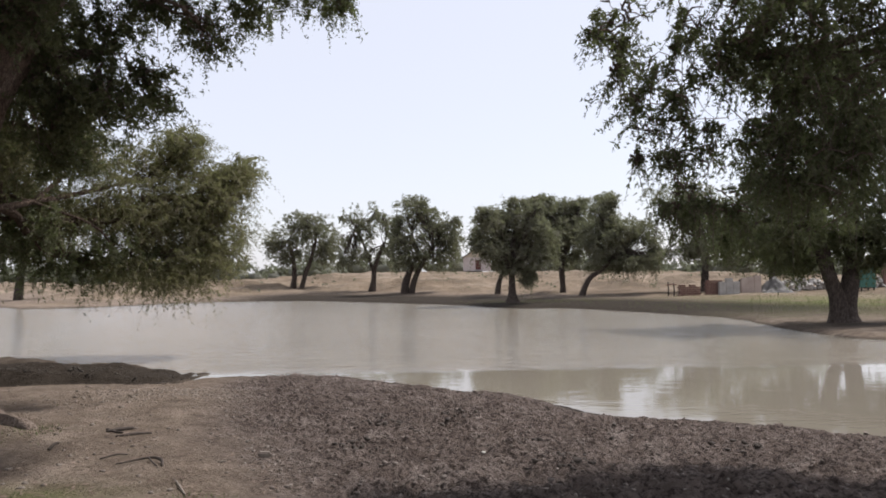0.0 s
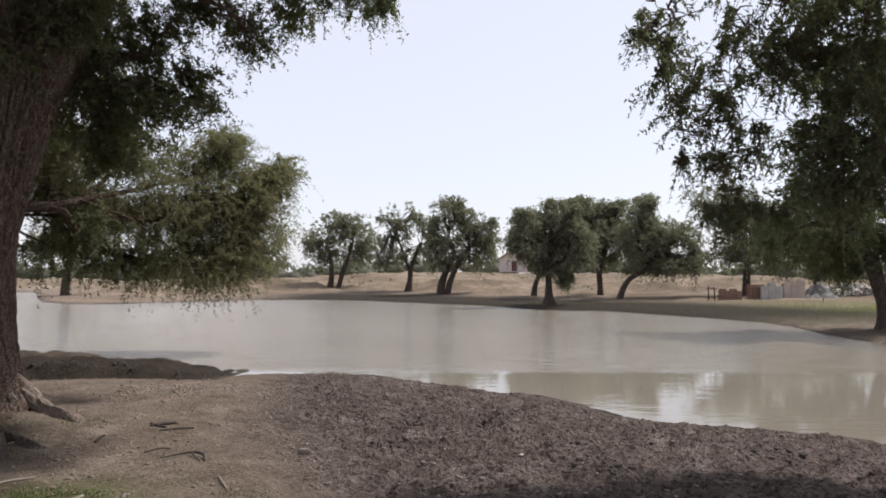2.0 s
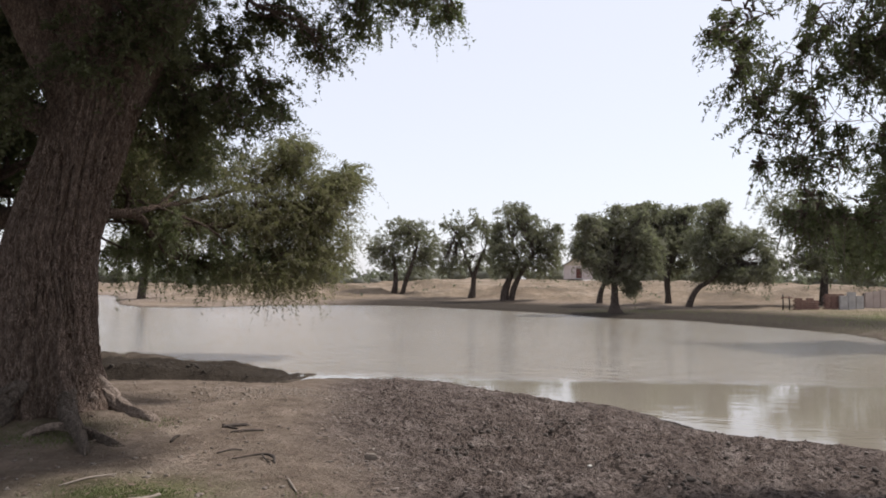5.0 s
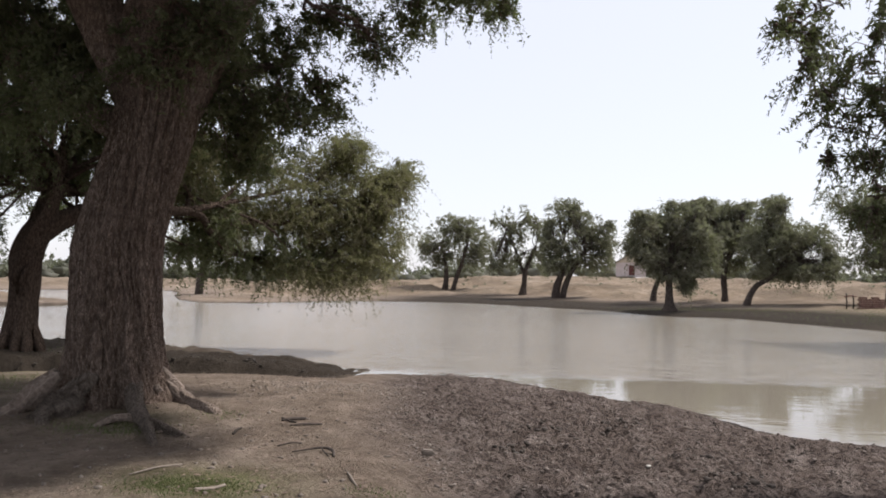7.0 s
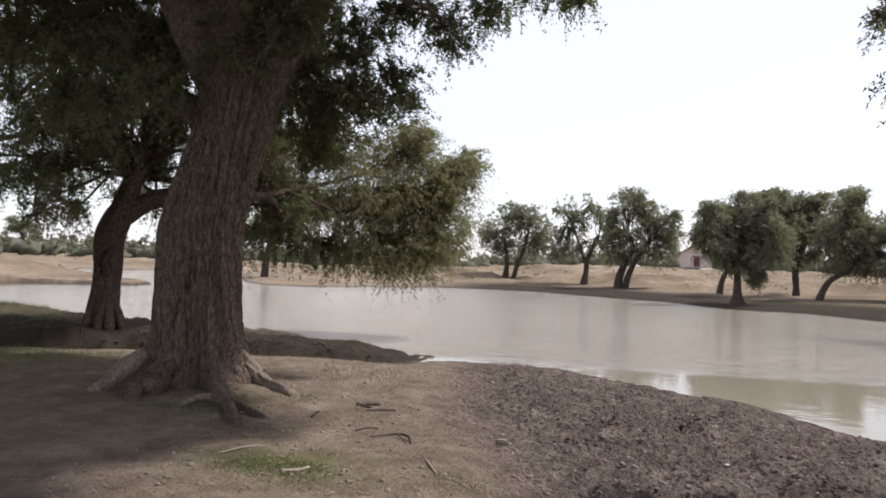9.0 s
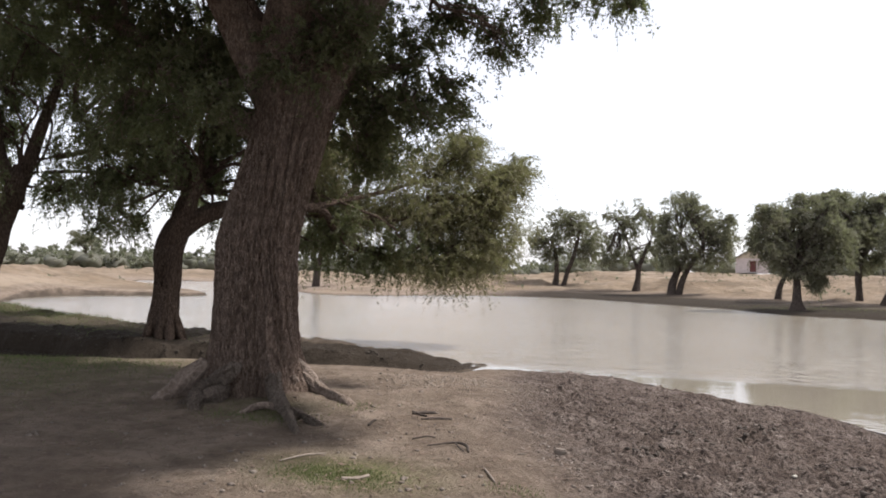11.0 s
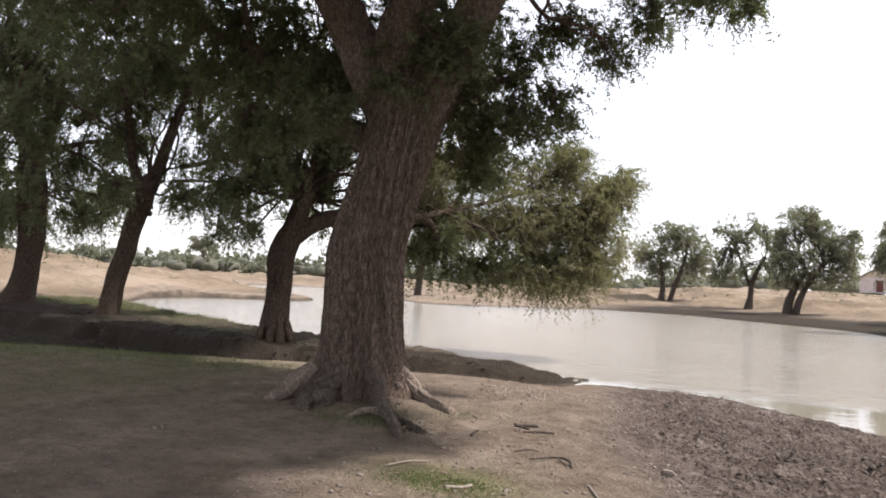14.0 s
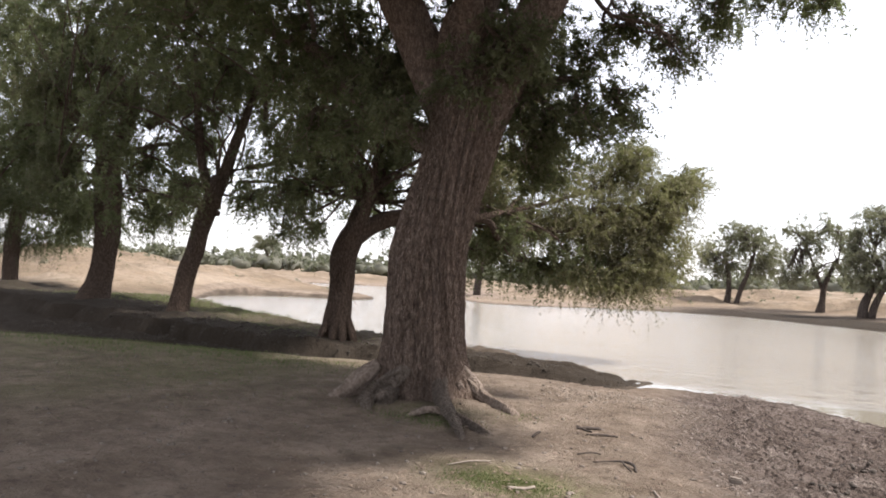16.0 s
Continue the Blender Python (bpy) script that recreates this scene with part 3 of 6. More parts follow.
def grow_tree(name, label, base, stems, lobes, limbs=None, per=9, strands=900, leaves=26, size=(0.10, 0.035), droop=0.9, seed=1, spread=0.75,
              leaf=None, bark=None, group="", sides=12, stems_shown=False, lumps=0.12, detail=5, corners=3, hang=0.42, lift=0.0, fan=4, veil=None, roof=None):
    """A tree: its stems (rows of x, y, z, radius from the base), limbs out to the crown's lobes, and drooping foliage.
    Lobes: x, y, z and three radii, from the base. limbs: optional rows for each lobe's limb."""
    rng = np.random.default_rng(seed)
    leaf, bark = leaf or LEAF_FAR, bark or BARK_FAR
    bx, by = base[:2]
    at = (bx, by, height(bx, by) - 0.03 if len(base) < 3 else base[2])
    t = thing(name, at, label, "tree", group)
    stems = [[(x, y, z + lift * (k > 0), r) for k, (x, y, z, r) in enumerate(stem)] for stem in stems]
    lobes = [(q[0], q[1], q[2] + lift, *q[3:]) for q in lobes]
    for s, stem in enumerate(stems):
        line = smooth_line(stem, detail)
        part("trunk", tube_mesh("trunk", line, sides, lumps, seed + s, 0.03 if sides > 15 else 0.0), bark, t)
    cl = clumps(rng, lobes, per)
    tops = [np.array(stem[-1]) for stem in stems]
    branch_lines = []
    for n, lobe in enumerate(lobes):
        centre = np.array(lobe[:3], float)
        if limbs and n < len(limbs) and limbs[n] is not None:
            line = smooth_line(limbs[n], 4)
        else:
            top = min(tops, key=lambda q: np.linalg.norm(q[:3] - centre))
            wider = [q for q in lobes if q[3] > 1.25 * lobe[3]]
            if sides > 13 and lobe[3] < 1.1 and wider:
                q = min(wider, key=lambda q: np.linalg.norm(np.array(q[:3]) - centre))
                top = np.array([*q[:3], 0.03])
            line = curve_to(rng, top[:3] - np.array([0, 0, 0.25]), centre - np.array([0, 0, 0.25 * lobe[5]]), min(top[3] * 0.62, 0.004 + 0.1 * lobe[3] if top[3] > 0.05 else 0.004 + 0.012 * lobe[3]), min(max(0.04, top[3] * 0.2), 0.003 + 0.03 * lobe[3] if top[3] > 0.05 else 0.003))
        part("limb", tube_mesh("limb", line, max(6, sides // 2), lumps, seed + 31 * n), bark, t)
        for c in cl[cl[:, 7] == n]:
            if sides < 13:
                k = rng.integers(len(line) // 3, len(line))
            else:
                k = max(len(line) // 2, int(np.argmin(np.linalg.norm(line[:, :3] - c[:3], axis=1))) - 1)
            branch_lines.append(curve_to(rng, line[k, :3], c[:3], 0.06 if sides < 13 else min(0.013, line[k, 3] * 0.5), 0.005, 0.04, 2, 2))
            if sides > 13:
                e = c[:3] + rng.normal(size=3) * c[4:7] * 0.28
                branch_lines.append(curve_to(rng, c[:3], e, 0.014, 0.006, 0.1, 1, 2))
    tagged(part("branchwork", tubes_mesh("branchwork", branch_lines, 4), bark, t), kind="stuff")
    v, q, lines = foliage(rng, cl, strands, leaves, size[0], size[1], droop, spread, corners, hang, fan)
    part("crown", mesh_of("crown", v, q), leaf, t)
    if stems_shown:
        tagged(part("twiggery", strand_mesh("twiggery", lines[::2, ::2], 0.006), TWIG, t), kind="stuff")
    # extra big-leaved lobes, mostly unseen, added only to block light from above
    if roof:
        hc = clumps(rng, roof, 9)
        arms = [curve_to(rng, line[-1, :3], c[:3], 0.05, 0.015, 0.06, 2) for c in hc[::3]]
        tagged(part("branchwork", tubes_mesh("branchwork", arms, 4), bark, t), kind="stuff")
        v, q, _ = foliage(rng, hc, 620 * len(roof), 6, 0.36, 0.18, 0.6)
        part("crown", mesh_of("crown", v, q), LEAF, t)
    if veil:
        thin, count, long = veil
        vc = clumps(rng, thin, 12)
        top = np.array(stems[0][-1])
        arms = []
        for n, lobe in enumerate(thin):
            centre = np.array(lobe[:3])
            arms.append(curve_to(rng, top[:3] - np.array([0, 0, 0.3 + 0.6 * rng.random()]), centre, 0.06, 0.03, 0.1, 3))
            for c in vc[vc[:, 7] == n]:
                arms.append(curve_to(rng, centre, c[:3], 0.018, 0.007, 0.1, 2, 2))
        tagged(part("branchwork", tubes_mesh("branchwork", arms, 4), bark, t), kind="stuff")
        v, q, lines = foliage(rng, vc, count, 24, 0.095, 0.034, long, 0.45, 3, 0.85, 2)
        part("crown", mesh_of("crown", v, q), LEAF, t, "thin hanging veil of fine leaves")
        tagged(part("twiggery", strand_mesh("twiggery", lines[::2, ::2], 0.006), TWIG, t), kind="stuff")
    return t


# the great tree beside the path
def furrowed_trunk(rows, sides=280, steps=24):
    """A stout trunk with deep long furrows and a foot that spreads into buttresses."""
    line = smooth_line(rows, steps)
    c, r = line[:, :3], line[:, 3]
    ang = np.linspace(0, 2 * np.pi, sides, endpoint=False)
    zz = np.repeat(c[:, 2:3], sides, 1)
    aa = np.repeat(ang[None], len(c), 0)
    twist = aa + 0.05 * zz + 0.03 * np.sin(2.1 * zz) + 0.09 * rough(np.cos(aa) * 3, np.sin(aa) * 3 + zz * 1.4, 60)
    ca, sa = np.cos(twist), np.sin(twist)
    furrow = np.exp(-(rough(ca * 6 + 20, sa * 6 + zz * 1.0, 61) / 0.17) ** 2) + 0.7 * np.exp(-(rough(ca * 12 + 9, sa * 12 + zz * 2.6, 62) / 0.2) ** 2)
    flake = rough(ca * 26, sa * 26 + zz * 5.0, 63)
    big = rough(ca * 1.6 + 3, sa * 1.6 + zz * 0.5, 64)
    low = np.exp(-np.maximum(zz + 0.05, 0) / 0.36)
    ridge = 0.0
    for deg, k in ((-36, 1.0), (4, 0.75), (-72, 0.35), (-118, 0.95), (-158, 0.8), (84, 0.6), (150, 0.7), (38, 0.45)):
        gap = (aa - radians(deg) + np.pi) % (2 * np.pi) - np.pi
        ridge = ridge + k * np.exp(-(gap / 0.17) ** 2)
    foot = low * (0.2 + 0.5 * ridge + 0.16 * rough(ca * 4, sa * 4 + zz, 66))
    rad = r[:, None] * (1 + 0.07 * big + foot) + 0.042 * (0.55 - furrow) + 0.016 * flake
    x = c[:, :1] + rad * np.cos(aa)
    y = c[:, 1:2] + rad * np.sin(aa)
    n = len(c)
    i, j = np.meshgrid(np.arange(n - 1), np.arange(sides), indexing="ij")
    k = (j + 1) % sides
    quads = np.stack([i * sides + j, i * sides + k, (i + 1) * sides + k, (i + 1) * sides + j], -1).reshape(-1, 4)
    return mesh_of("trunk", np.stack([x, y, zz], -1).reshape(-1, 3), quads, True)


RX, RY = 0.908, 0.418   # to the right as seen from the path; ahead is (-RY, RX)


def off(right, ahead, z):
    return (right * RX - ahead * RY, right * RY + ahead * RX, z)


def great_tree():
    bx, by = -6.32, 8.78
    t = thing("tree", (bx, by, 0.0), "old stout tree with furrowed bark and exposed roots by the path", "tree", "trees round the pond")
    rows = [(*off(-0.08, 0, -0.3), 0.6), (*off(-0.08, 0, 0.3), 0.6), (*off(-0.08, 0, 0.8), 0.57), (*off(-0.08, 0, 1.6), 0.55), (*off(-0.07, 0, 2.1), 0.54),
            (*off(0.03, 0, 2.55), 0.53), (*off(0.22, 0, 3.25), 0.53), (*off(0.39, 0, 3.9), 0.54), (*off(0.44, 0, 4.5), 0.6), (*off(0.44, 0, 4.95), 0.5)]
    part("trunk", furrowed_trunk(rows), BARK, t)
    limbs = [
        [(*off(0.3, 0, 3.6), 0.25), (*off(0.06, 0, 4.45), 0.38), (*off(-0.2, 0, 4.95), 0.35), (*off(-0.44, 0, 5.36), 0.3), (*off(-0.66, -0.1, 5.8), 0.29), (*off(-1.3, -0.2, 7.0), 0.2), (*off(-1.9, -0.4, 8.3), 0.12)],
        [(*off(0.38, 0, 3.8), 0.3), (*off(0.34, 0, 4.5), 0.42), (*off(0.26, 0.05, 5.36), 0.37), (*off(0.38, 0.1, 5.8), 0.33), (*off(0.7, 0.3, 7.0), 0.25), (*off(0.8, 0.6, 8.8), 0.12)],
        [(*off(0.36, 0, 3.4), 0.24), (*off(0.72, 0, 4.4), 0.4), (*off(1.06, -0.05, 5.0), 0.35), (*off(1.26, -0.1, 5.4), 0.34), (*off(1.47, -0.2, 5.82), 0.31), (*off(2.2, -0.3, 7.0), 0.2), (*off(3.0, -0.5, 7.8), 0.1)],
        [(*off(0.15, 0.1, 3.6), 0.16), (*off(-0.25, 0.25, 3.85), 0.2), (*off(-0.7, 0.5, 4.1), 0.18), (*off(-1.6, 0.9, 4.7), 0.14), (*off(-2.3, 1.1, 5.4), 0.12), (*off(-3.4, 1.3, 5.9), 0.06)],
        [(*off(0.45, 0.1, 4.1), 0.15), (*off(0.8, 0.3, 4.4), 0.2), (*off(1.2, 0.5, 4.65), 0.12), (*off(1.7, 0.7, 4.9), 0.06), (*off(2.2, 0.8, 5.0), 0.02)],
        [(*off(0.4, -0.3, 4.8), 0.2), (*off(0.5, -1.2, 5.6), 0.14), (*off(0.2, -2.4, 6.2), 0.08)],
    ]
    for n, limb in enumerate(limbs):
        part("limb", tube_mesh("limb", smooth_line(limb, 12), 40, 0.10, 80 + n, 0.03), BARK, t)
    lobes = [(*off(-2.2, 0.0, 7.9), 3.0, 3.0, 1.9),
             (*off(0.8, 0.8, 8.6), 3.2, 3.2, 2.0),
             (*off(-2.7, 1.2, 6.0), 1.5, 1.5, 0.9),
             (*off(0.3, -1.9, 6.9), 2.2, 1.7, 1.0),
             (*off(1.1, 0.1, 4.7), 0.8, 0.6, 0.9),
             (*off(1.35, 1.1, 3.9), 1.1, 0.9, 0.9),
             (*off(1.0, -0.6, 5.0), 0.8, 0.5, 0.7),
             (*off(-5.4, 1.2, 6.6), 2.2, 2.0, 1.4),
             (*off(-2.6, -1.2, 6.2), 1.3, 1.2, 0.8),
             (*off(-1.1, 0.6, 4.7), 0.75, 0.7, 0.55),
             (*off(-0.53, -0.5, 4.05), 0.36, 0.32, 0.36),
             (*off(-1.12, 0.4, 4.77), 0.52, 0.47, 0.52),
             (*off(-1.52, 0.8, 4.01), 0.49, 0.44, 0.40),
             (*off(-2.18, 1.2, 5.06), 0.74, 0.67, 0.65),
             (*off(-2.59, 1.4, 4.20), 0.56, 0.51, 0.47),
             (*off(-0.81, 0.9, 5.09), 0.41, 0.37, 0.45),
             (*off(-3.26, 1.8, 5.20), 0.68, 0.61, 0.58),
             (*off(0.4, 1.9, 6.3), 1.7, 1.0, 1.1),
             (*off(0.5, -0.62, 4.7), 0.7, 0.3, 0.6),
             (*off(-1.6, 0.9, 5.3), 0.75, 0.7, 0.5),
             (*off(-0.9, 0.3, 4.4), 0.5, 0.4, 0.45),
             (*off(4.96, 0.6, 6.12), 0.54, 0.49, 0.26),
             (*off(4.19, 1.2, 6.19), 0.65, 0.58, 0.51),
             (*off(3.48, 0.3, 5.23), 0.33, 0.29, 0.39),
             (*off(2.84, 1.0, 5.85), 0.55, 0.49, 0.41),
             (*off(2.62, 0.5, 4.57), 0.37, 0.33, 0.37),
             (*off(2.07, 0.9, 5.30), 0.54, 0.49, 0.63),
             (*off(2.13, 0.2, 4.15), 0.47, 0.42, 0.38),
             (*off(1.61, 0.6, 4.26), 0.44, 0.40, 0.53),
             (*off(1.42, 1.2, 3.65), 0.37, 0.33, 0.37),
             (*off(5.44, 0.3, 6.02), 0.14, 0.12, 0.22),
             (*off(2.82, 0.9, 4.31), 0.23, 0.21, 0.18),
             (*off(0.2, 1.6, 5.6), 0.9, 0.7, 0.6), (*off(1.0, 1.8, 5.6), 0.9, 0.7, 0.6), (*off(-0.7, 1.6, 5.3), 0.8, 0.7, 0.6)]
    start = [0, 1, 3, 5, 4, 4, 5, 3, 3, 3, 3, 3, 3, 3, 3, 3, 3, 1, 5, 3, 3, 2, 2, 2, 2, 4, 4, 4, 4, 4, 2, 4, 1, 1, 0]
    rng = np.random.default_rng(3)
    lobes = [(*q[:3], q[3] * 1.06, q[4] * 1.06, q[5] * 1.06) for q in lobes]
    cl = clumps(rng, lobes, 20)
    lines = []
    for n in range(len(lobes)):
        limb = smooth_line(limbs[start[n]], 6)
        near = min(range(len(limb) // 2, len(limb)), key=lambda k: np.linalg.norm(limb[k, :3] - np.array(lobes[n][:3])))
        arm = curve_to(rng, limb[near, :3], lobes[n][:3], min(0.05, limb[near, 3] * 0.5), 0.02, 0.08, 3)
        lines.append(arm)
        for c in cl[cl[:, 7] == n]:
            k = rng.integers(len(arm) // 2, len(arm))
            lines.append(curve_to(rng, arm[k, :3], c[:3], 0.014, 0.006, 0.06, 2, 2))
            lines.append(curve_to(rng, c[:3], c[:3] + rng.normal(size=3) * c[4:7] * 0.3, 0.008, 0.004, 0.1, 1, 2))
    tagged(part("branchwork", tubes_mesh("branchwork", lines, 4), BARK, t), kind="stuff")
    v, q, strand = foliage(rng, cl, 15500, 22, 0.056, 0.027, 0.5, 0.8, 3, 0.5, 3)
    part("crown", mesh_of("crown", v, q), LEAF, t, "fine drooping olive-green foliage")
    # unseen leaf cover above the view, added to shade the ground
    shade_cover = []
    for hy, row in ((-9.2, (-6.0, -3.0, 0.0, 3.0, 6.0, 8.6)), (-6.8, (-6.5, -3.0, 0.0, 3.0, 5.5, 8.2)), (-4.6, (-5.2, -1, 1.4, 3.8, 6.2, 8.2)), (-2.4, (-7.6, -4.4, -1.6, 0.8, 3.2, 5.6, 7.7)),
                    (-0.2, (-7.2, -4.6, -2, 0.4, 2.8, 5.0, 6.3)), (2.0, (-5.4, -2.4, 0, 1.8, 3.6, 5.0)), (4.0, (-2.6, -0.6))):
        shade_cover += [(hx, hy + rng.uniform(-0.4, 0.4), rng.uniform(8.8, 9.5), 1.75, 1.65, 0.8) for hx in row]
    hc = clumps(rng, shade_cover, 9)
    arms = []
    for n in range(len(shade_cover)):
        limb = smooth_line(limbs[(0, 5, 1)[n % 3]], 6)
        arms.append(curve_to(rng, limb[-4, :3], shade_cover[n][:3], 0.08, 0.03, 0.05, 3))
        for c in hc[hc[:, 7] == n]:
            arms.append(curve_to(rng, shade_cover[n][:3], c[:3], 0.03, 0.008, 0.05, 1, 2))
    tagged(part("branchwork", tubes_mesh("branchwork", arms, 4), BARK, t), kind="stuff")
    v, q, more = foliage(rng, hc, 20000, 6, 0.36, 0.18, 0.6)
    part("crown", mesh_of("crown", v, q), LEAF, t)
    tagged(part("twiggery", strand_mesh("twiggery", strand[::4, ::2], 0.005), TWIG, t), kind="stuff")
    # right of the trunk, ahead of it, height, radius
    roots = [
        ([(0.26, 0.17, 0.34, 0.050), (0.31, -0.55, 0.24, 0.120), (0.36, -0.82, 0.14, 0.110), (0.50, -1.30, 0.09, 0.090), (0.69, -1.88, 0.06, 0.070), (0.83, -2.41, 0.03, 0.055), (0.92, -2.77, 0.00, 0.045), (0.92, -2.75, -0.07, 0.030)], ROOT, 0.035),
        ([(0.54, -1.45, 0.04, 0.036), (0.39, -1.41, 0.06, 0.042), (0.25, -1.51, 0.06, 0.038), (0.16, -1.65, 0.03, 0.034), (0.09, -1.64, -0.04, 0.050)], ROOT_BARK, 0.02),
        ([(0.61, -1.64, 0.04, 0.060), (0.80, -1.91, 0.05, 0.055), (0.99, -2.18, 0.04, 0.045), (1.16, -2.42, 0.01, 0.035), (1.31, -2.43, -0.06, 0.020)], ROOT, 0.02),
        ([(0.83, -2.16, 0.00, 0.030), (1.00, -2.11, 0.02, 0.030), (1.14, -1.98, -0.03, 0.020)], ROOT_BARK, 0.015),
        ([(0.53, 0.03, 0.42, 0.070), (0.68, -0.15, 0.26, 0.110), (0.84, -0.23, 0.10, 0.100), (1.05, -0.64, 0.06, 0.080), (1.25, -0.94, 0.05, 0.070), (1.37, -1.13, 0.02, 0.060), (1.43, -1.09, -0.06, 0.040)], ROOT_BARK, 0.04),
        ([(0.52, -0.31, 0.28, 0.070), (0.60, -0.17, 0.10, 0.100), (0.70, -0.13, 0.00, 0.080), (0.76, -0.03, -0.08, 0.050)], ROOT_BARK, 0.035),
        ([(-0.13, -0.84, 0.46, 0.070), (-0.30, -0.73, 0.32, 0.110), (-0.49, -0.64, 0.18, 0.110), (-0.60, -0.82, 0.10, 0.105), (-0.56, -1.22, 0.05, 0.085), (-0.50, -1.45, -0.02, 0.060)], ROOT, 0.04),
        ([(-0.30, -0.65, 0.14, 0.080), (-0.38, -0.92, 0.12, 0.110), (-0.46, -1.04, 0.08, 0.100), (-0.56, -0.93, -0.03, 0.060)], ROOT, 0.04),
        ([(-0.63, -0.68, 0.06, 0.060), (-0.71, -1.04, 0.03, 0.055), (-0.84, -0.99, -0.04, 0.030)], ROOT, 0.02),
        ([(-0.63, -0.37, 0.42, 0.100), (-0.82, -0.47, 0.24, 0.140), (-1.00, -0.56, 0.08, 0.120), (-1.13, -0.75, 0.00, 0.080), (-1.30, -0.74, -0.08, 0.040)], ROOT_BARK, 0.04),
        ([(0.1, 0.6, 0.3, 0.1), (0.15, 1.0, 0.04, 0.1), (0.4, 1.6, -0.06, 0.03)], ROOT_BARK, 0.03),
    ]
    for n, (row, skin, knots) in enumerate(roots):
        row = [(*off(a, b, z), r) for a, b, z, r in row]
        part("root", tube_mesh("root", smooth_line(row, 8), 26, 0.22, 140 + n, knots * 0.6), skin, t, "weathered bare root" if skin is ROOT else "")
    return t


great_tree()

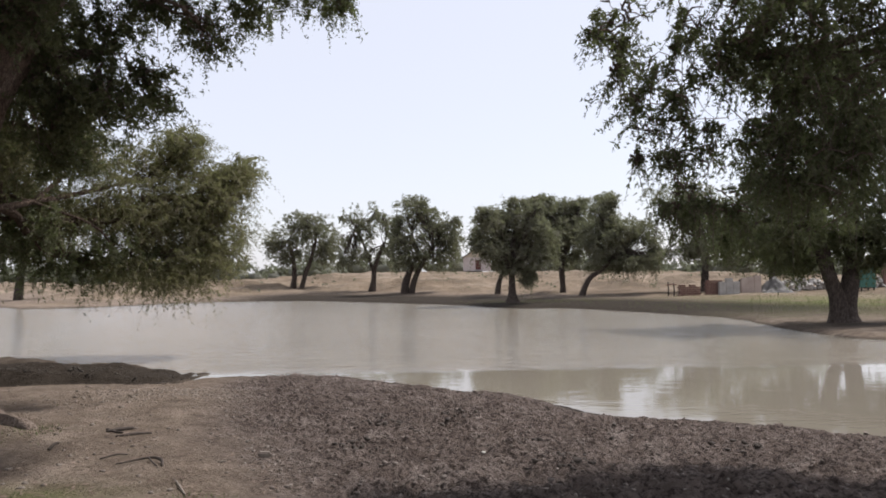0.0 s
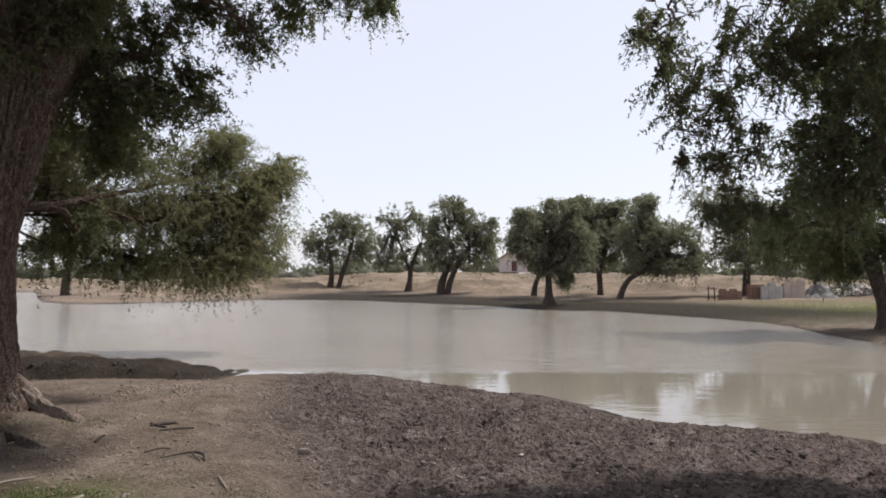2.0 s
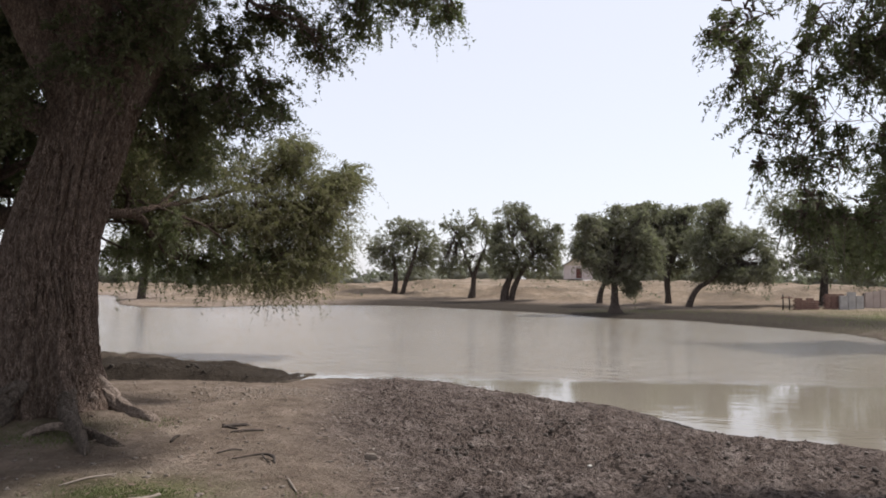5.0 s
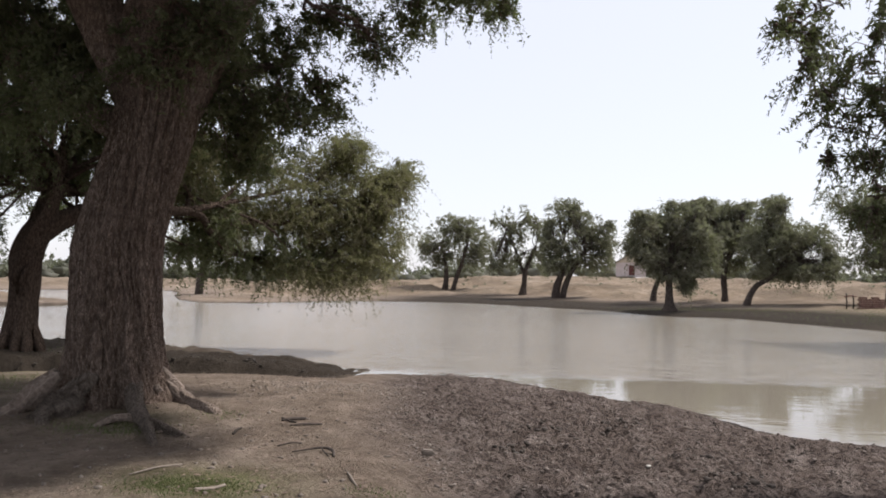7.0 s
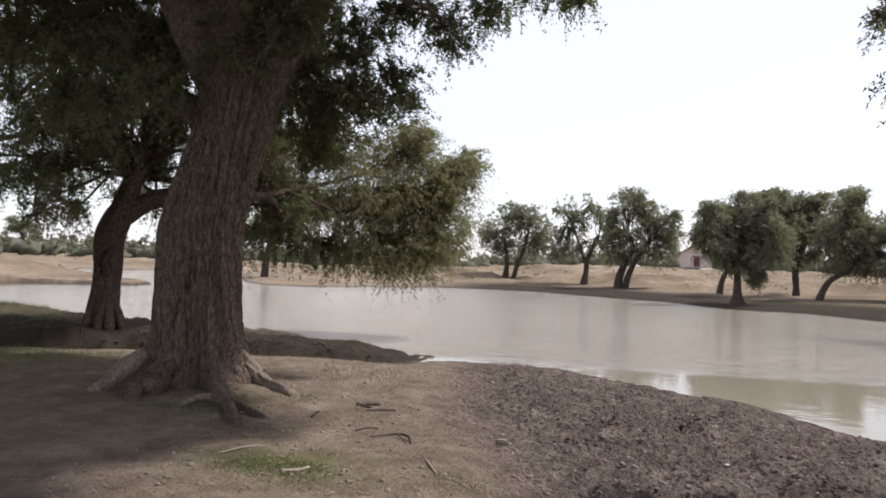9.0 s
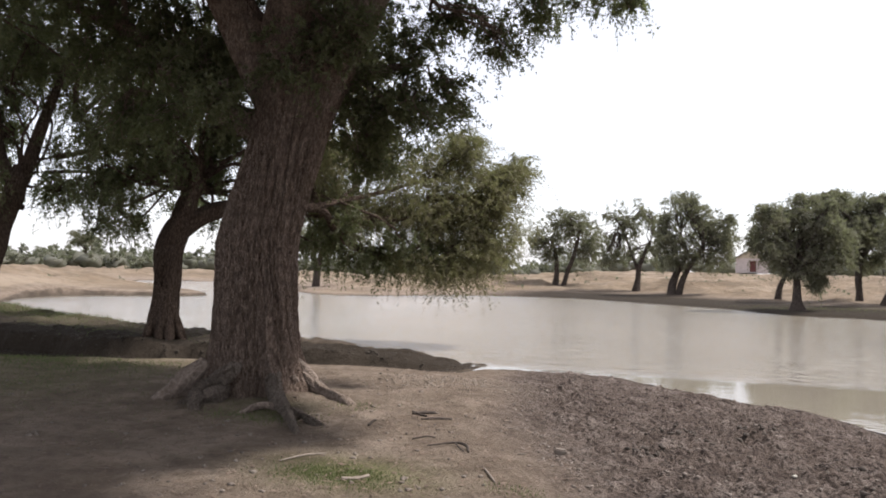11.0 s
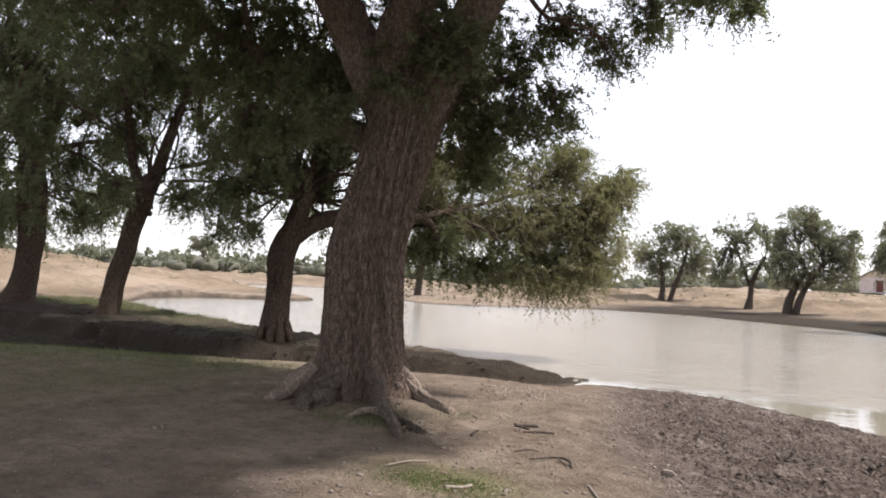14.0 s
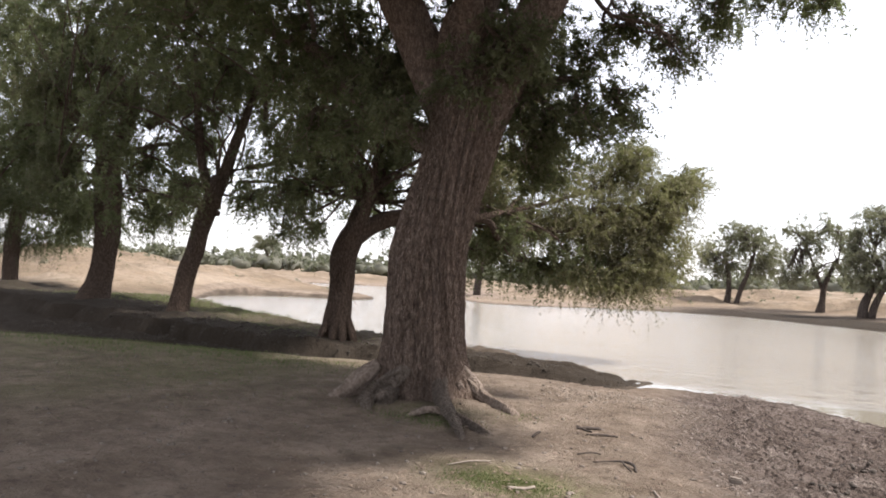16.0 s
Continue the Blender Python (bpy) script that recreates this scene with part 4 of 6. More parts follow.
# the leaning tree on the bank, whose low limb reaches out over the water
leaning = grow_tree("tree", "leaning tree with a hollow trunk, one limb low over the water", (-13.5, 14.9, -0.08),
          [[(-0.10, -0.09, -0.25, 0.50), (-0.09, -0.08, 0.10, 0.44), (-0.09, -0.08, 0.50, 0.38), (-0.06, -0.05, 1.10, 0.31), (-0.04, -0.03, 1.75, 0.33), (0.00, 0.00, 2.25, 0.33), (0.11, 0.10, 2.70, 0.32), (0.22, 0.20, 3.05, 0.29), (0.31, 0.28, 3.50, 0.24), (0.39, 0.35, 4.00, 0.19), (0.44, 0.40, 4.60, 0.15)]],
          [(5, 7.2, 5.35, 1.5, 1.6, 1.05), (3, 5.5, 3.7, 1.5, 1.4, 0.8), (5.6, 6.7, 2.45, 1.6, 1.5, 1.1), (6.5, 7.6, 4.7, 0.95, 1, 0.95), (4.4, 6.3, 3.9, 1.9, 1.8, 1.3),
           (1.6, 3.2, 5.3, 1.9, 1.7, 1.4), (3.2, 5.6, 5.5, 1.5, 1.5, 1), (6.5, 7.3, 2.9, 0.95, 1, 1), (2, 4.2, 4.2, 1.5, 1.4, 1), (6.9, 7.8, 5.2, 0.7, 0.8, 0.6),
           (5.4, 7.4, 6, 0.8, 0.8, 0.5), (5.2, 6.7, 3.5, 1.6, 1.6, 1.2), (6, 7.1, 4, 1.1, 1.1, 1.1), (3.4, 1.8, 6.8, 2, 1.9, 1.1), (4.6, 6.4, 2.1, 1.4, 1.3, 0.75),
           (2.4, 3, 4.9, 1.5, 1.5, 0.8)],
          limbs=[[(0.15, 0.14, 2.75, 0.26), (0.5, 0.46, 3.1, 0.25), (1, 0.9, 3.36, 0.22), (1.7, 1.5, 3.5, 0.18), (2.6, 2.35, 3.5, 0.12), (3, 3.2, 3.75, 0.07), (3.6, 4.9, 4.2, 0.06), (4.6, 6.4, 4.8, 0.025)],
                 [(2.3, 2.1, 3.48, 0.11), (2.8, 2.8, 3.46, 0.1), (2.8, 3.4, 3.0, 0.09), (2.9, 4, 2.92, 0.11), (2.9, 4.6, 2.48, 0.09), (3.1, 5.3, 2.42, 0.1), (3.25, 5.9, 2.15, 0.08), (3.9, 6.4, 2.6, 0.05)],
                 [(2.95, 5.4, 2.3, 0.12), (4, 6, 2.25, 0.1), (5.2, 6.4, 2.6, 0.05)],
                 [(4.6, 6, 4.1, 0.1), (5.6, 6.8, 4.2, 0.07), (6.5, 7.3, 4.1, 0.04)],
                 [(3, 4.2, 3.3, 0.14), (3.8, 5.2, 3.4, 0.1), (4.4, 6, 3.5, 0.06)],
                 [(1.3, 0.9, 3.35, 0.1), (1.35, 1.7, 4, 0.07), (1.6, 3, 4.9, 0.03)],
                 [(3, 3.4, 3.8, 0.06), (3.1, 4.4, 4.5, 0.045), (3.2, 5.4, 5.2, 0.02)],
                 [(5.2, 6.4, 2.6, 0.05), (6, 6.9, 2.9, 0.035), (6.4, 7.2, 3.1, 0.02)],
                 [(2.6, 2.4, 3.5, 0.06), (2.3, 3.2, 3.9, 0.04), (2, 4, 4.1, 0.02)],
                 [(5.6, 6.8, 4.2, 0.04), (6.3, 7.4, 4.7, 0.03), (6.8, 7.7, 5, 0.015)],
                 [(4.6, 6.4, 4.8, 0.035), (5, 6.9, 5.4, 0.025), (5.3, 7.3, 5.8, 0.012)],
                 [(4, 6, 2.3, 0.06), (4.6, 6.4, 3, 0.04), (5.2, 6.7, 3.5, 0.02)],
                 [(4.4, 6, 3.5, 0.05), (5.2, 6.6, 3.8, 0.035), (6, 7.1, 4, 0.02)],
                 [(1.4, 1, 3.4, 0.1), (2.4, 1.5, 5, 0.07), (3.3, 1.8, 6.4, 0.03)],
                 [(3.9, 6.3, 2.55, 0.05), (4.3, 6.4, 2.4, 0.03), (4.6, 6.4, 2.1, 0.015)],
                 [(2.6, 2.5, 3.5, 0.06), (2.5, 2.8, 4.2, 0.045), (2.4, 3, 4.8, 0.02)]],
          per=15, strands=10500, leaves=24, size=(0.078, 0.029), droop=0.8, spread=0.95, hang=0.62, fan=2, seed=11, veil=([(2.15, 3.29, 2.61, 0.77, 0.77, 0.77), (2.30, 4.96, 2.39, 0.77, 0.77, 0.68), (3.27, 4.92, 2.08, 0.77, 0.77, 0.58), (1.56, 4.90, 3.52, 0.94, 0.94, 0.62), (4.28, 5.01, 2.64, 0.86, 0.86, 0.77), (3.20, 3.86, 3.24, 0.86, 0.86, 0.62), (4.70, 6.27, 2.16, 0.77, 0.77, 0.62), (0.9, 0.6, 7.4, 2.3, 2.1, 1.3), (-1.8, -0.2, 5.8, 1.5, 1.5, 1.1), (0.3, 1.6, 4.6, 1.3, 1.2, 1.1), (-0.6, -0.8, 5.1, 1.1, 1.1, 0.9), (0.51, -1.16, 5.89, 0.93, 0.93, 0.93), (-1.49, -0.27, 5.76, 0.93, 0.93, 0.93), (-1.62, -1.19, 5.11, 0.78, 0.78, 0.93), (-1.61, 0.43, 4.41, 1.09, 1.09, 0.78), (-0.98, -1.57, 3.82, 0.78, 0.78, 0.78), (0.60, -0.67, 4.50, 0.62, 0.62, 0.78), (-0.15, -1.76, 3.13, 0.78, 0.78, 0.39), (-0.30, 0.81, 7.19, 1.09, 1.09, 0.93), (0.64, 0.85, 5.52, 0.62, 0.62, 0.78), (-0.10, 1.80, 6.92, 0.78, 0.78, 0.78), (0.49, 1.50, 5.27, 0.75, 0.75, 0.64), (0.06, 1.11, 4.24, 0.50, 0.50, 0.42), (-0.59, 0.52, 5.46, 0.80, 0.80, 0.68), (-1.56, -0.36, 4.07, 0.70, 0.70, 0.59), (-1.85, -0.62, 2.94, 0.40, 0.40, 0.34), (-1.17, 0.00, 3.00, 0.35, 0.35, 0.30), (0.46, 1.47, 5.92, 0.80, 0.80, 0.68), (0.22, 1.25, 3.29, 0.35, 0.35, 0.30), (-2.56, -1.26, 3.66, 0.60, 0.60, 0.51)], 4200, 0.8), roof=[(2, 0, 10.5, 3, 3, 0.9), (5, 1, 10.8, 3, 3, 0.9), (-1, -0.5, 10.6, 3, 3, 0.9), (4, -3, 10.6, 3, 3, 0.9), (1, -3, 10.4, 3, 3, 0.9)], leaf=LEAF_BUSH, bark=BARK_SHADED, group="trees round the pond",
          sides=48, stems_shown=True, detail=14, lumps=0.2)


def on_trunk(right, z, proud=0.0, r=0.33):
    """A place on the side of the hollow trunk that faces the path."""
    out = math.sqrt(max(0.0, r * r - right * right)) + proud
    return (-0.05 + right * 0.741 + out * 0.671, -0.04 + right * 0.671 - out * 0.741, z)


for row in ([(0.20, 2.42, 0.05), (0.08, 2.22, 0.09), (-0.10, 2.02, 0.12), (-0.22, 1.78, 0.12), (-0.22, 1.52, 0.08), (-0.16, 1.3, 0.04)],
            [(0.30, 2.34, 0.04), (0.22, 2.12, 0.07), (0.06, 1.88, 0.08), (-0.04, 1.66, 0.07), (-0.06, 1.42, 0.04)]):
    part("trunk_lip", tube_mesh("trunk_lip", smooth_line([(*on_trunk(a, z, -0.35 * r), r) for a, z, r in row], 5), 14, 0.2, 77, 0.02), BARK_SHADED, leaning, "swollen bark lip round the hollow")
for a, z, r in ((-0.40, 0.12, 0.13), (0.36, 0.08, 0.12), (0.1, 0.06, 0.12), (-0.15, 0.08, 0.1)):
    x, y, _ = on_trunk(a, z, 0.0, 0.46)
    part("root", tube_mesh("root", smooth_line([(x * 0.6, y * 0.6, z + 0.5, r * 0.5), (x * 0.85, y * 0.85, z + 0.2, r * 0.95), (x * 1.02, y * 1.02, z, r * 1.1), (x * 1.2, y * 1.2, z - 0.2, r * 0.8)], 5), 14, 0.25, 78, 0.02), BARK_SHADED, leaning)
grow_tree("tree", "slender leaning tree on the grassy bank", (-21.7, 15.8, -0.02),
          [[(-0.07, -0.10, -0.20, 0.46), (-0.05, -0.06, 0.12, 0.38), (0.00, 0.00, 0.65, 0.34), (0.08, 0.11, 1.44, 0.31), (0.21, 0.29, 2.24, 0.29), (0.31, 0.42, 3.04, 0.29), (0.46, 0.63, 3.85, 0.30), (0.54, 0.74, 4.45, 0.29), (0.59, 0.81, 4.80, 0.25)]],
          [(0.9, 0.9, 9.6, 3.0, 2.8, 2.0), (2.4, 3.0, 8.2, 2.4, 2.2, 1.8), (-0.6, -0.8, 6.4, 1.7, 1.7, 1.4), (-1.5, -1.8, 4.3, 1.5, 1.5, 1.3),
           (2.6, 1.2, 10.8, 3.6, 3.4, 1.8), (3.4, 3.8, 6.0, 1.7, 1.6, 1.3), (-2.4, -0.9, 8.8, 2.0, 2.0, 1.8), (2.4, 3.2, 4.6, 1.5, 1.6, 1.2), (-1.6, -1.8, 6.6, 1.2, 1.2, 1.6), (4.4, 1.8, 8.4, 2.4, 2.2, 1.5), (3.7, 4.8, 4.5, 1.4, 1.4, 1.2)],
          limbs=[[(0.50, 0.69, 4.15, 0.20), (0.29, 0.40, 4.85, 0.17), (0.20, 0.27, 5.60, 0.15), (0.09, 0.12, 7.00, 0.13), (0.04, 0.06, 8.15, 0.10), (-0.06, -0.08, 9.20, 0.06)],
                 [(0.56, 0.77, 4.30, 0.25), (0.67, 0.91, 4.75, 0.23), (0.82, 1.13, 5.70, 0.20), (1.00, 1.37, 6.80, 0.17), (1.15, 1.58, 7.65, 0.13), (1.35, 1.86, 8.80, 0.07)],
                 [(0.5, 0.7, 5.5, 0.1), (0.0, 0.0, 6.1, 0.06), (-0.6, -0.7, 6.4, 0.03)],
                 [(0.75, 0.8, 3.5, 0.09), (-0.1, -0.2, 3.9, 0.06), (-1.1, -1.2, 4.2, 0.025)],
                 [(1.45, 2.0, 6.5, 0.1), (1.9, 1.6, 8.2, 0.07), (2.4, 1.3, 10.2, 0.03)],
                 [(1.15, 1.5, 5.2, 0.1), (2.2, 2.6, 5.6, 0.06), (3.2, 3.6, 5.9, 0.03)],
                 [(0.42, 0.55, 7.0, 0.1), (-0.8, -0.2, 8.0, 0.06), (-2.2, -0.8, 8.6, 0.03)],
                 [(1.0, 1.3, 4.7, 0.06), (1.7, 2.3, 4.8, 0.045), (2.5, 3.2, 4.6, 0.02)],
                 [(0.0, 0.0, 6.1, 0.06), (-0.8, -0.9, 6.8, 0.04), (-1.5, -1.7, 7.0, 0.02)],
                 [(1.45, 2.0, 6.5, 0.1), (2.8, 2.0, 7.4, 0.07), (4.2, 1.8, 8.1, 0.03)],
                 [(2.2, 2.6, 5.6, 0.06), (3.0, 3.9, 5.2, 0.04), (3.6, 4.7, 4.7, 0.02)]],
          per=11, strands=1500, leaves=30, size=(0.12, 0.045), droop=1.0, hang=0.8, fan=3, seed=12, veil=([(0.93, -0.75, 4.27, 0.83, 0.83, 1.03), (-0.54, 0.62, 6.53, 1.03, 1.03, 1.24), (0.89, 1.56, 5.20, 1.03, 1.03, 1.03), (-1.46, 0.38, 3.45, 0.62, 0.62, 0.62), (1.72, 1.52, 4.16, 0.83, 0.83, 0.72), (1.31, 0.27, 8.48, 1.66, 1.66, 1.03), (0.67, -1.12, 8.18, 1.24, 1.24, 1.24), (0.68, 2.29, 7.41, 1.03, 1.03, 1.03), (0.24, 0.67, 7.49, 1.03, 1.03, 0.83)], 1000, 1.1), roof=[(3, 1.5, 12.6, 2.6, 2.6, 0.9), (6, 2.4, 12.8, 2.6, 2.6, 0.9), (4.5, -1.6, 12.6, 2.6, 2.6, 0.9), (3, 1, 13.8, 4, 4, 1), (0, -2, 13.8, 4, 4, 1), (6, 0, 13.8, 4, 4, 1), (4, -4, 13.6, 4, 4, 1), (7, -4, 13.4, 4, 4, 1)], leaf=LEAF, bark=BARK_SHADED, group="trees round the pond", sides=40, detail=14)
grow_tree("tree", "thick-trunked tree with spreading limbs on the grassy bank", (-27.6, 16.1, 0.06),
          [[(-0.01, -0.02, -0.20, 0.75), (0.01, 0.02, 0.20, 0.60), (0.08, 0.14, 0.76, 0.48), (0.15, 0.26, 1.65, 0.43), (0.19, 0.32, 2.55, 0.45), (0.16, 0.28, 3.45, 0.49), (0.15, 0.26, 4.35, 0.52), (0.11, 0.19, 5.20, 0.50), (0.10, 0.17, 5.90, 0.44)]],
          [(0.8, 1.4, 11.2, 3.6, 3.6, 2.4), (-2.0, -1.6, 9.4, 2.6, 2.4, 2.0), (2.2, 2.8, 9.4, 2.4, 2.2, 2.0), (-1.9, -2.4, 6.4, 1.7, 1.7, 1.6),
           (1.8, 2.6, 6.6, 1.4, 1.5, 1.3), (0.4, 0.8, 13.2, 4.4, 4.0, 2.0), (-3.8, -1.4, 11.4, 3.0, 2.8, 2.2), (4.0, 2.8, 11.8, 2.8, 2.6, 2.2), (-2.6, -3.4, 4.6, 1.5, 1.6, 1.0), (5.0, 2.2, 9.0, 2.6, 2.4, 1.7),
           (-1.1, -1.9, 5.2, 1.4, 1.5, 1.4), (-1.9, -3.2, 3.7, 1.3, 1.5, 1.0), (1.7, 2.7, 4.8, 1.2, 1.4, 1.2), (-0.7, -1.4, 3.8, 1.0, 1.1, 0.9)],
          limbs=[[(0.13, 0.22, 5.60, 0.34), (0.30, 0.52, 6.60, 0.30), (0.44, 0.76, 7.50, 0.26), (0.45, 0.78, 8.10, 0.22), (0.55, 0.95, 9.00, 0.16), (0.76, 1.30, 9.80, 0.12), (0.96, 1.64, 10.80, 0.07)],
                 [(0.08, 0.13, 5.60, 0.30), (-0.05, -0.09, 6.25, 0.26), (-0.25, -0.43, 6.70, 0.22), (-0.68, -1.16, 7.30, 0.17), (-0.88, -1.51, 7.70, 0.15), (-1.31, -2.25, 8.80, 0.08)],
                 [(1.1, 1.1, 7.0, 0.2), (1.6, 1.9, 7.9, 0.16), (2.1, 2.6, 9.0, 0.08)],
                 [(0.2, -0.3, 6.4, 0.14), (-0.8, -1.4, 6.7, 0.1), (-1.8, -2.3, 6.6, 0.04)],
                 [(0.9, 0.8, 6.0, 0.12), (1.3, 1.7, 6.4, 0.08), (1.8, 2.4, 6.5, 0.04)],
                 [(0.45, 0.78, 7.90, 0.17), (0.35, 0.60, 8.50, 0.15), (0.08, 0.13, 9.10, 0.13), (-0.40, -0.69, 9.30, 0.10), (-0.45, -0.78, 10.50, 0.07), (-0.25, -0.43, 12.40, 0.04)],
                 [(-0.6, -1.1, 7.6, 0.14), (-2.2, -1.4, 9.6, 0.1), (-3.6, -1.4, 11.0, 0.05)],
                 [(1.6, 1.9, 7.9, 0.12), (2.8, 2.4, 9.8, 0.09), (3.8, 2.8, 11.2, 0.04)],
                 [(-0.8, -1.4, 6.7, 0.07), (-1.8, -2.5, 5.8, 0.05), (-2.5, -3.3, 4.8, 0.02)],
                 [(1.6, 1.9, 7.9, 0.12), (3.2, 2.1, 8.4, 0.08), (4.8, 2.2, 8.7, 0.04)],
                 [(0.4, 0.0, 6.0, 0.07), (-0.4, -1.0, 6.0, 0.05), (-1.0, -1.8, 5.5, 0.02)],
                 [(-0.8, -1.4, 6.7, 0.06), (-1.5, -2.6, 5.2, 0.04), (-1.9, -3.2, 4.0, 0.02)],
                 [(0.9, 0.8, 6.0, 0.07), (1.3, 1.8, 5.7, 0.05), (1.7, 2.6, 5.1, 0.02)],
                 [(-0.4, -1.0, 6.0, 0.05), (-0.6, -1.3, 5.0, 0.035), (-0.7, -1.4, 4.2, 0.015)]],
          per=11, strands=4900, leaves=30, size=(0.14, 0.05), droop=1.0, hang=0.8, fan=3, seed=13, veil=([(0.34, -1.81, 4.89, 1.48, 1.48, 1.48), (0.04, 1.66, 5.18, 1.23, 1.23, 1.48), (0.82, 1.81, 3.43, 0.99, 0.99, 0.74), (-1.66, -0.06, 3.36, 0.99, 0.99, 0.99), (0.55, -0.05, 7.81, 1.72, 1.72, 1.48), (-0.12, -2.00, 8.08, 1.72, 1.72, 1.72), (2.01, 1.06, 7.48, 1.48, 1.48, 1.48), (-0.65, 0.47, 10.37, 1.97, 1.97, 1.48), (0.30, 0.91, 6.44, 1.23, 1.23, 0.99)], 3600, 1.2), roof=[(3.5, 1, 13.0, 2.8, 2.8, 0.9), (7, 2.4, 13.4, 2.8, 2.8, 0.9), (1, -2, 13, 2.8, 2.8, 0.9), (4.6, -2.4, 13, 2.8, 2.8, 0.9)], leaf=LEAF, bark=BARK_SHADED, group="trees round the pond", sides=40, detail=14)
grow_tree("tree", "leafy tree at the far end of the bank", (-43.0, 20.3),
          [[(0, 0, -0.2, 0.6), (0.0, 0, 0.4, 0.44), (-0.02, -0.04, 2.0, 0.41), (0.05, 0.05, 3.4, 0.42), (0.2, 0.2, 4.6, 0.42)]],
          [(0.5, 0.5, 9.4, 4.8, 4.6, 3.2), (3.0, 1.2, 5.6, 2.6, 2.4, 2.2), (-2.6, -1.5, 5.6, 2.8, 2.6, 2.2), (0.5, 0, 13.6, 4.6, 4.4, 2.8),
           (-3.6, -1.4, 11.6, 3.0, 3.0, 2.8), (4.6, 1.4, 11.0, 3.0, 3.0, 2.8), (3.5, 3.0, 4.0, 2.2, 2.2, 1.5), (5.6, 5.6, 5.0, 2.0, 2.2, 1.7), (-1, -2.6, 4.0, 2.0, 2.2, 1.4)],
          per=11, strands=3400, leaves=24, size=(0.2, 0.065), droop=1.2, hang=0.7, fan=3, seed=14, veil=([(1.43, 0.22, 5.35, 2.20, 2.20, 1.83), (-0.78, 0.21, 3.14, 1.83, 1.83, 1.47), (0.84, 2.24, 3.33, 1.47, 1.47, 1.28), (-0.84, 1.50, 2.59, 1.47, 1.47, 0.92), (0.30, -0.53, 6.22, 1.83, 1.83, 2.20), (1.42, 0.91, 8.95, 2.20, 2.20, 2.20), (0.97, -0.77, 9.27, 2.20, 2.20, 2.20)], 3400, 1.3), leaf=LEAF, bark=BARK_SHADED, group="trees round the pond")
# a tree beside the path whose branches hang into the view
grow_tree("tree", "tree beside the path with long hanging leafy branches", (8.0, 5.6),
          [[(0, 0, -0.2, 0.7), (0, 0, 0.4, 0.55), (-0.3, 0.1, 2.2, 0.48), (-0.7, 0.2, 4.0, 0.42), (-1.3, 0.3, 6.0, 0.22)]],
          [(-2.0, 0.25, 6.6, 3.0, 3.0, 1.5), (-4.0, 1.15, 5.1, 1.42, 1.5, 0.98), (-4.05, 1.15, 3.9, 0.83, 0.83, 0.75), (-5.3, 0.6, 4.6, 0.5, 0.5, 0.3),
           (-4.55, 1.5, 3.0, 0.42, 0.42, 0.42), (-4.5, 1.4, 3.7, 0.45, 0.45, 0.5), (-4.7, 0.9, 4.5, 0.7, 0.7, 0.45), (-4.0, 1.53, 3.2, 0.68, 0.68, 0.6),
           # two lobes outside the view, added to cast shade on the near ground
           (-5.0, -3.35, 6.45, 2.2, 2.1, 0.8), (-1.6, 2.6, 6.7, 1.8, 1.3, 0.8),
           (-4.2, 1.4, 2.95, 0.7, 0.7, 0.5), (-3.6, 1.8, 4.2, 0.9, 0.9, 0.8), (-3.5, 1.8, 3.2, 0.75, 0.7, 0.6),
           (-6.45, 0.95, 4.14, 0.13, 0.13, 0.13), (-6.28, 0.98, 3.82, 0.12, 0.12, 0.14), (-6.27, 1.29, 4.15, 0.23, 0.23, 0.21), (-6.2, 1.1, 4.36, 0.3, 0.3, 0.2), 
           (-6.04, 1.2, 3.59, 0.18, 0.18, 0.16), (-5.9, 1.23, 3.33, 0.16, 0.16, 0.14), (-6.04, 1.22, 3.06, 0.08, 0.08, 0.07), (-5.67, 1.33, 3.07, 0.16, 0.16, 0.14),
           (-5.62, 1.26, 2.78, 0.13, 0.13, 0.12), (-5.71, 1.31, 2.59, 0.12, 0.12, 0.11), (-5.41, 1.43, 2.59, 0.19, 0.19, 0.17), (-5.78, 1.38, 3.85, 0.28, 0.28, 0.25),
           (-5.64, 1.23, 3.49, 0.28, 0.28, 0.25), (-5.3, 1.51, 3.28, 0.24, 0.24, 0.24), (-5.02, 1.63, 2.68, 0.22, 0.22, 0.22),
           (-5.6, 1.0, 4.1, 0.26, 0.26, 0.24), (-4.75, 1.5, 3.3, 0.3, 0.3, 0.3), (-5.3, 1.3, 3.9, 0.28, 0.28, 0.26), (-5.0, 1.3, 4.1, 0.32, 0.32, 0.28)],
          per=14, strands=6300, leaves=22, size=(0.044, 0.020), droop=0.40, hang=0.85, fan=3, seed=15, roof=[(-2.2, 1.9, 4.9, 0.9, 0.9, 0.7), (-1.9, 2.0, 5.9, 1.0, 1.0, 0.7)], leaf=LEAF, bark=BARK, group="trees round the pond", sides=16, stems_shown=True)
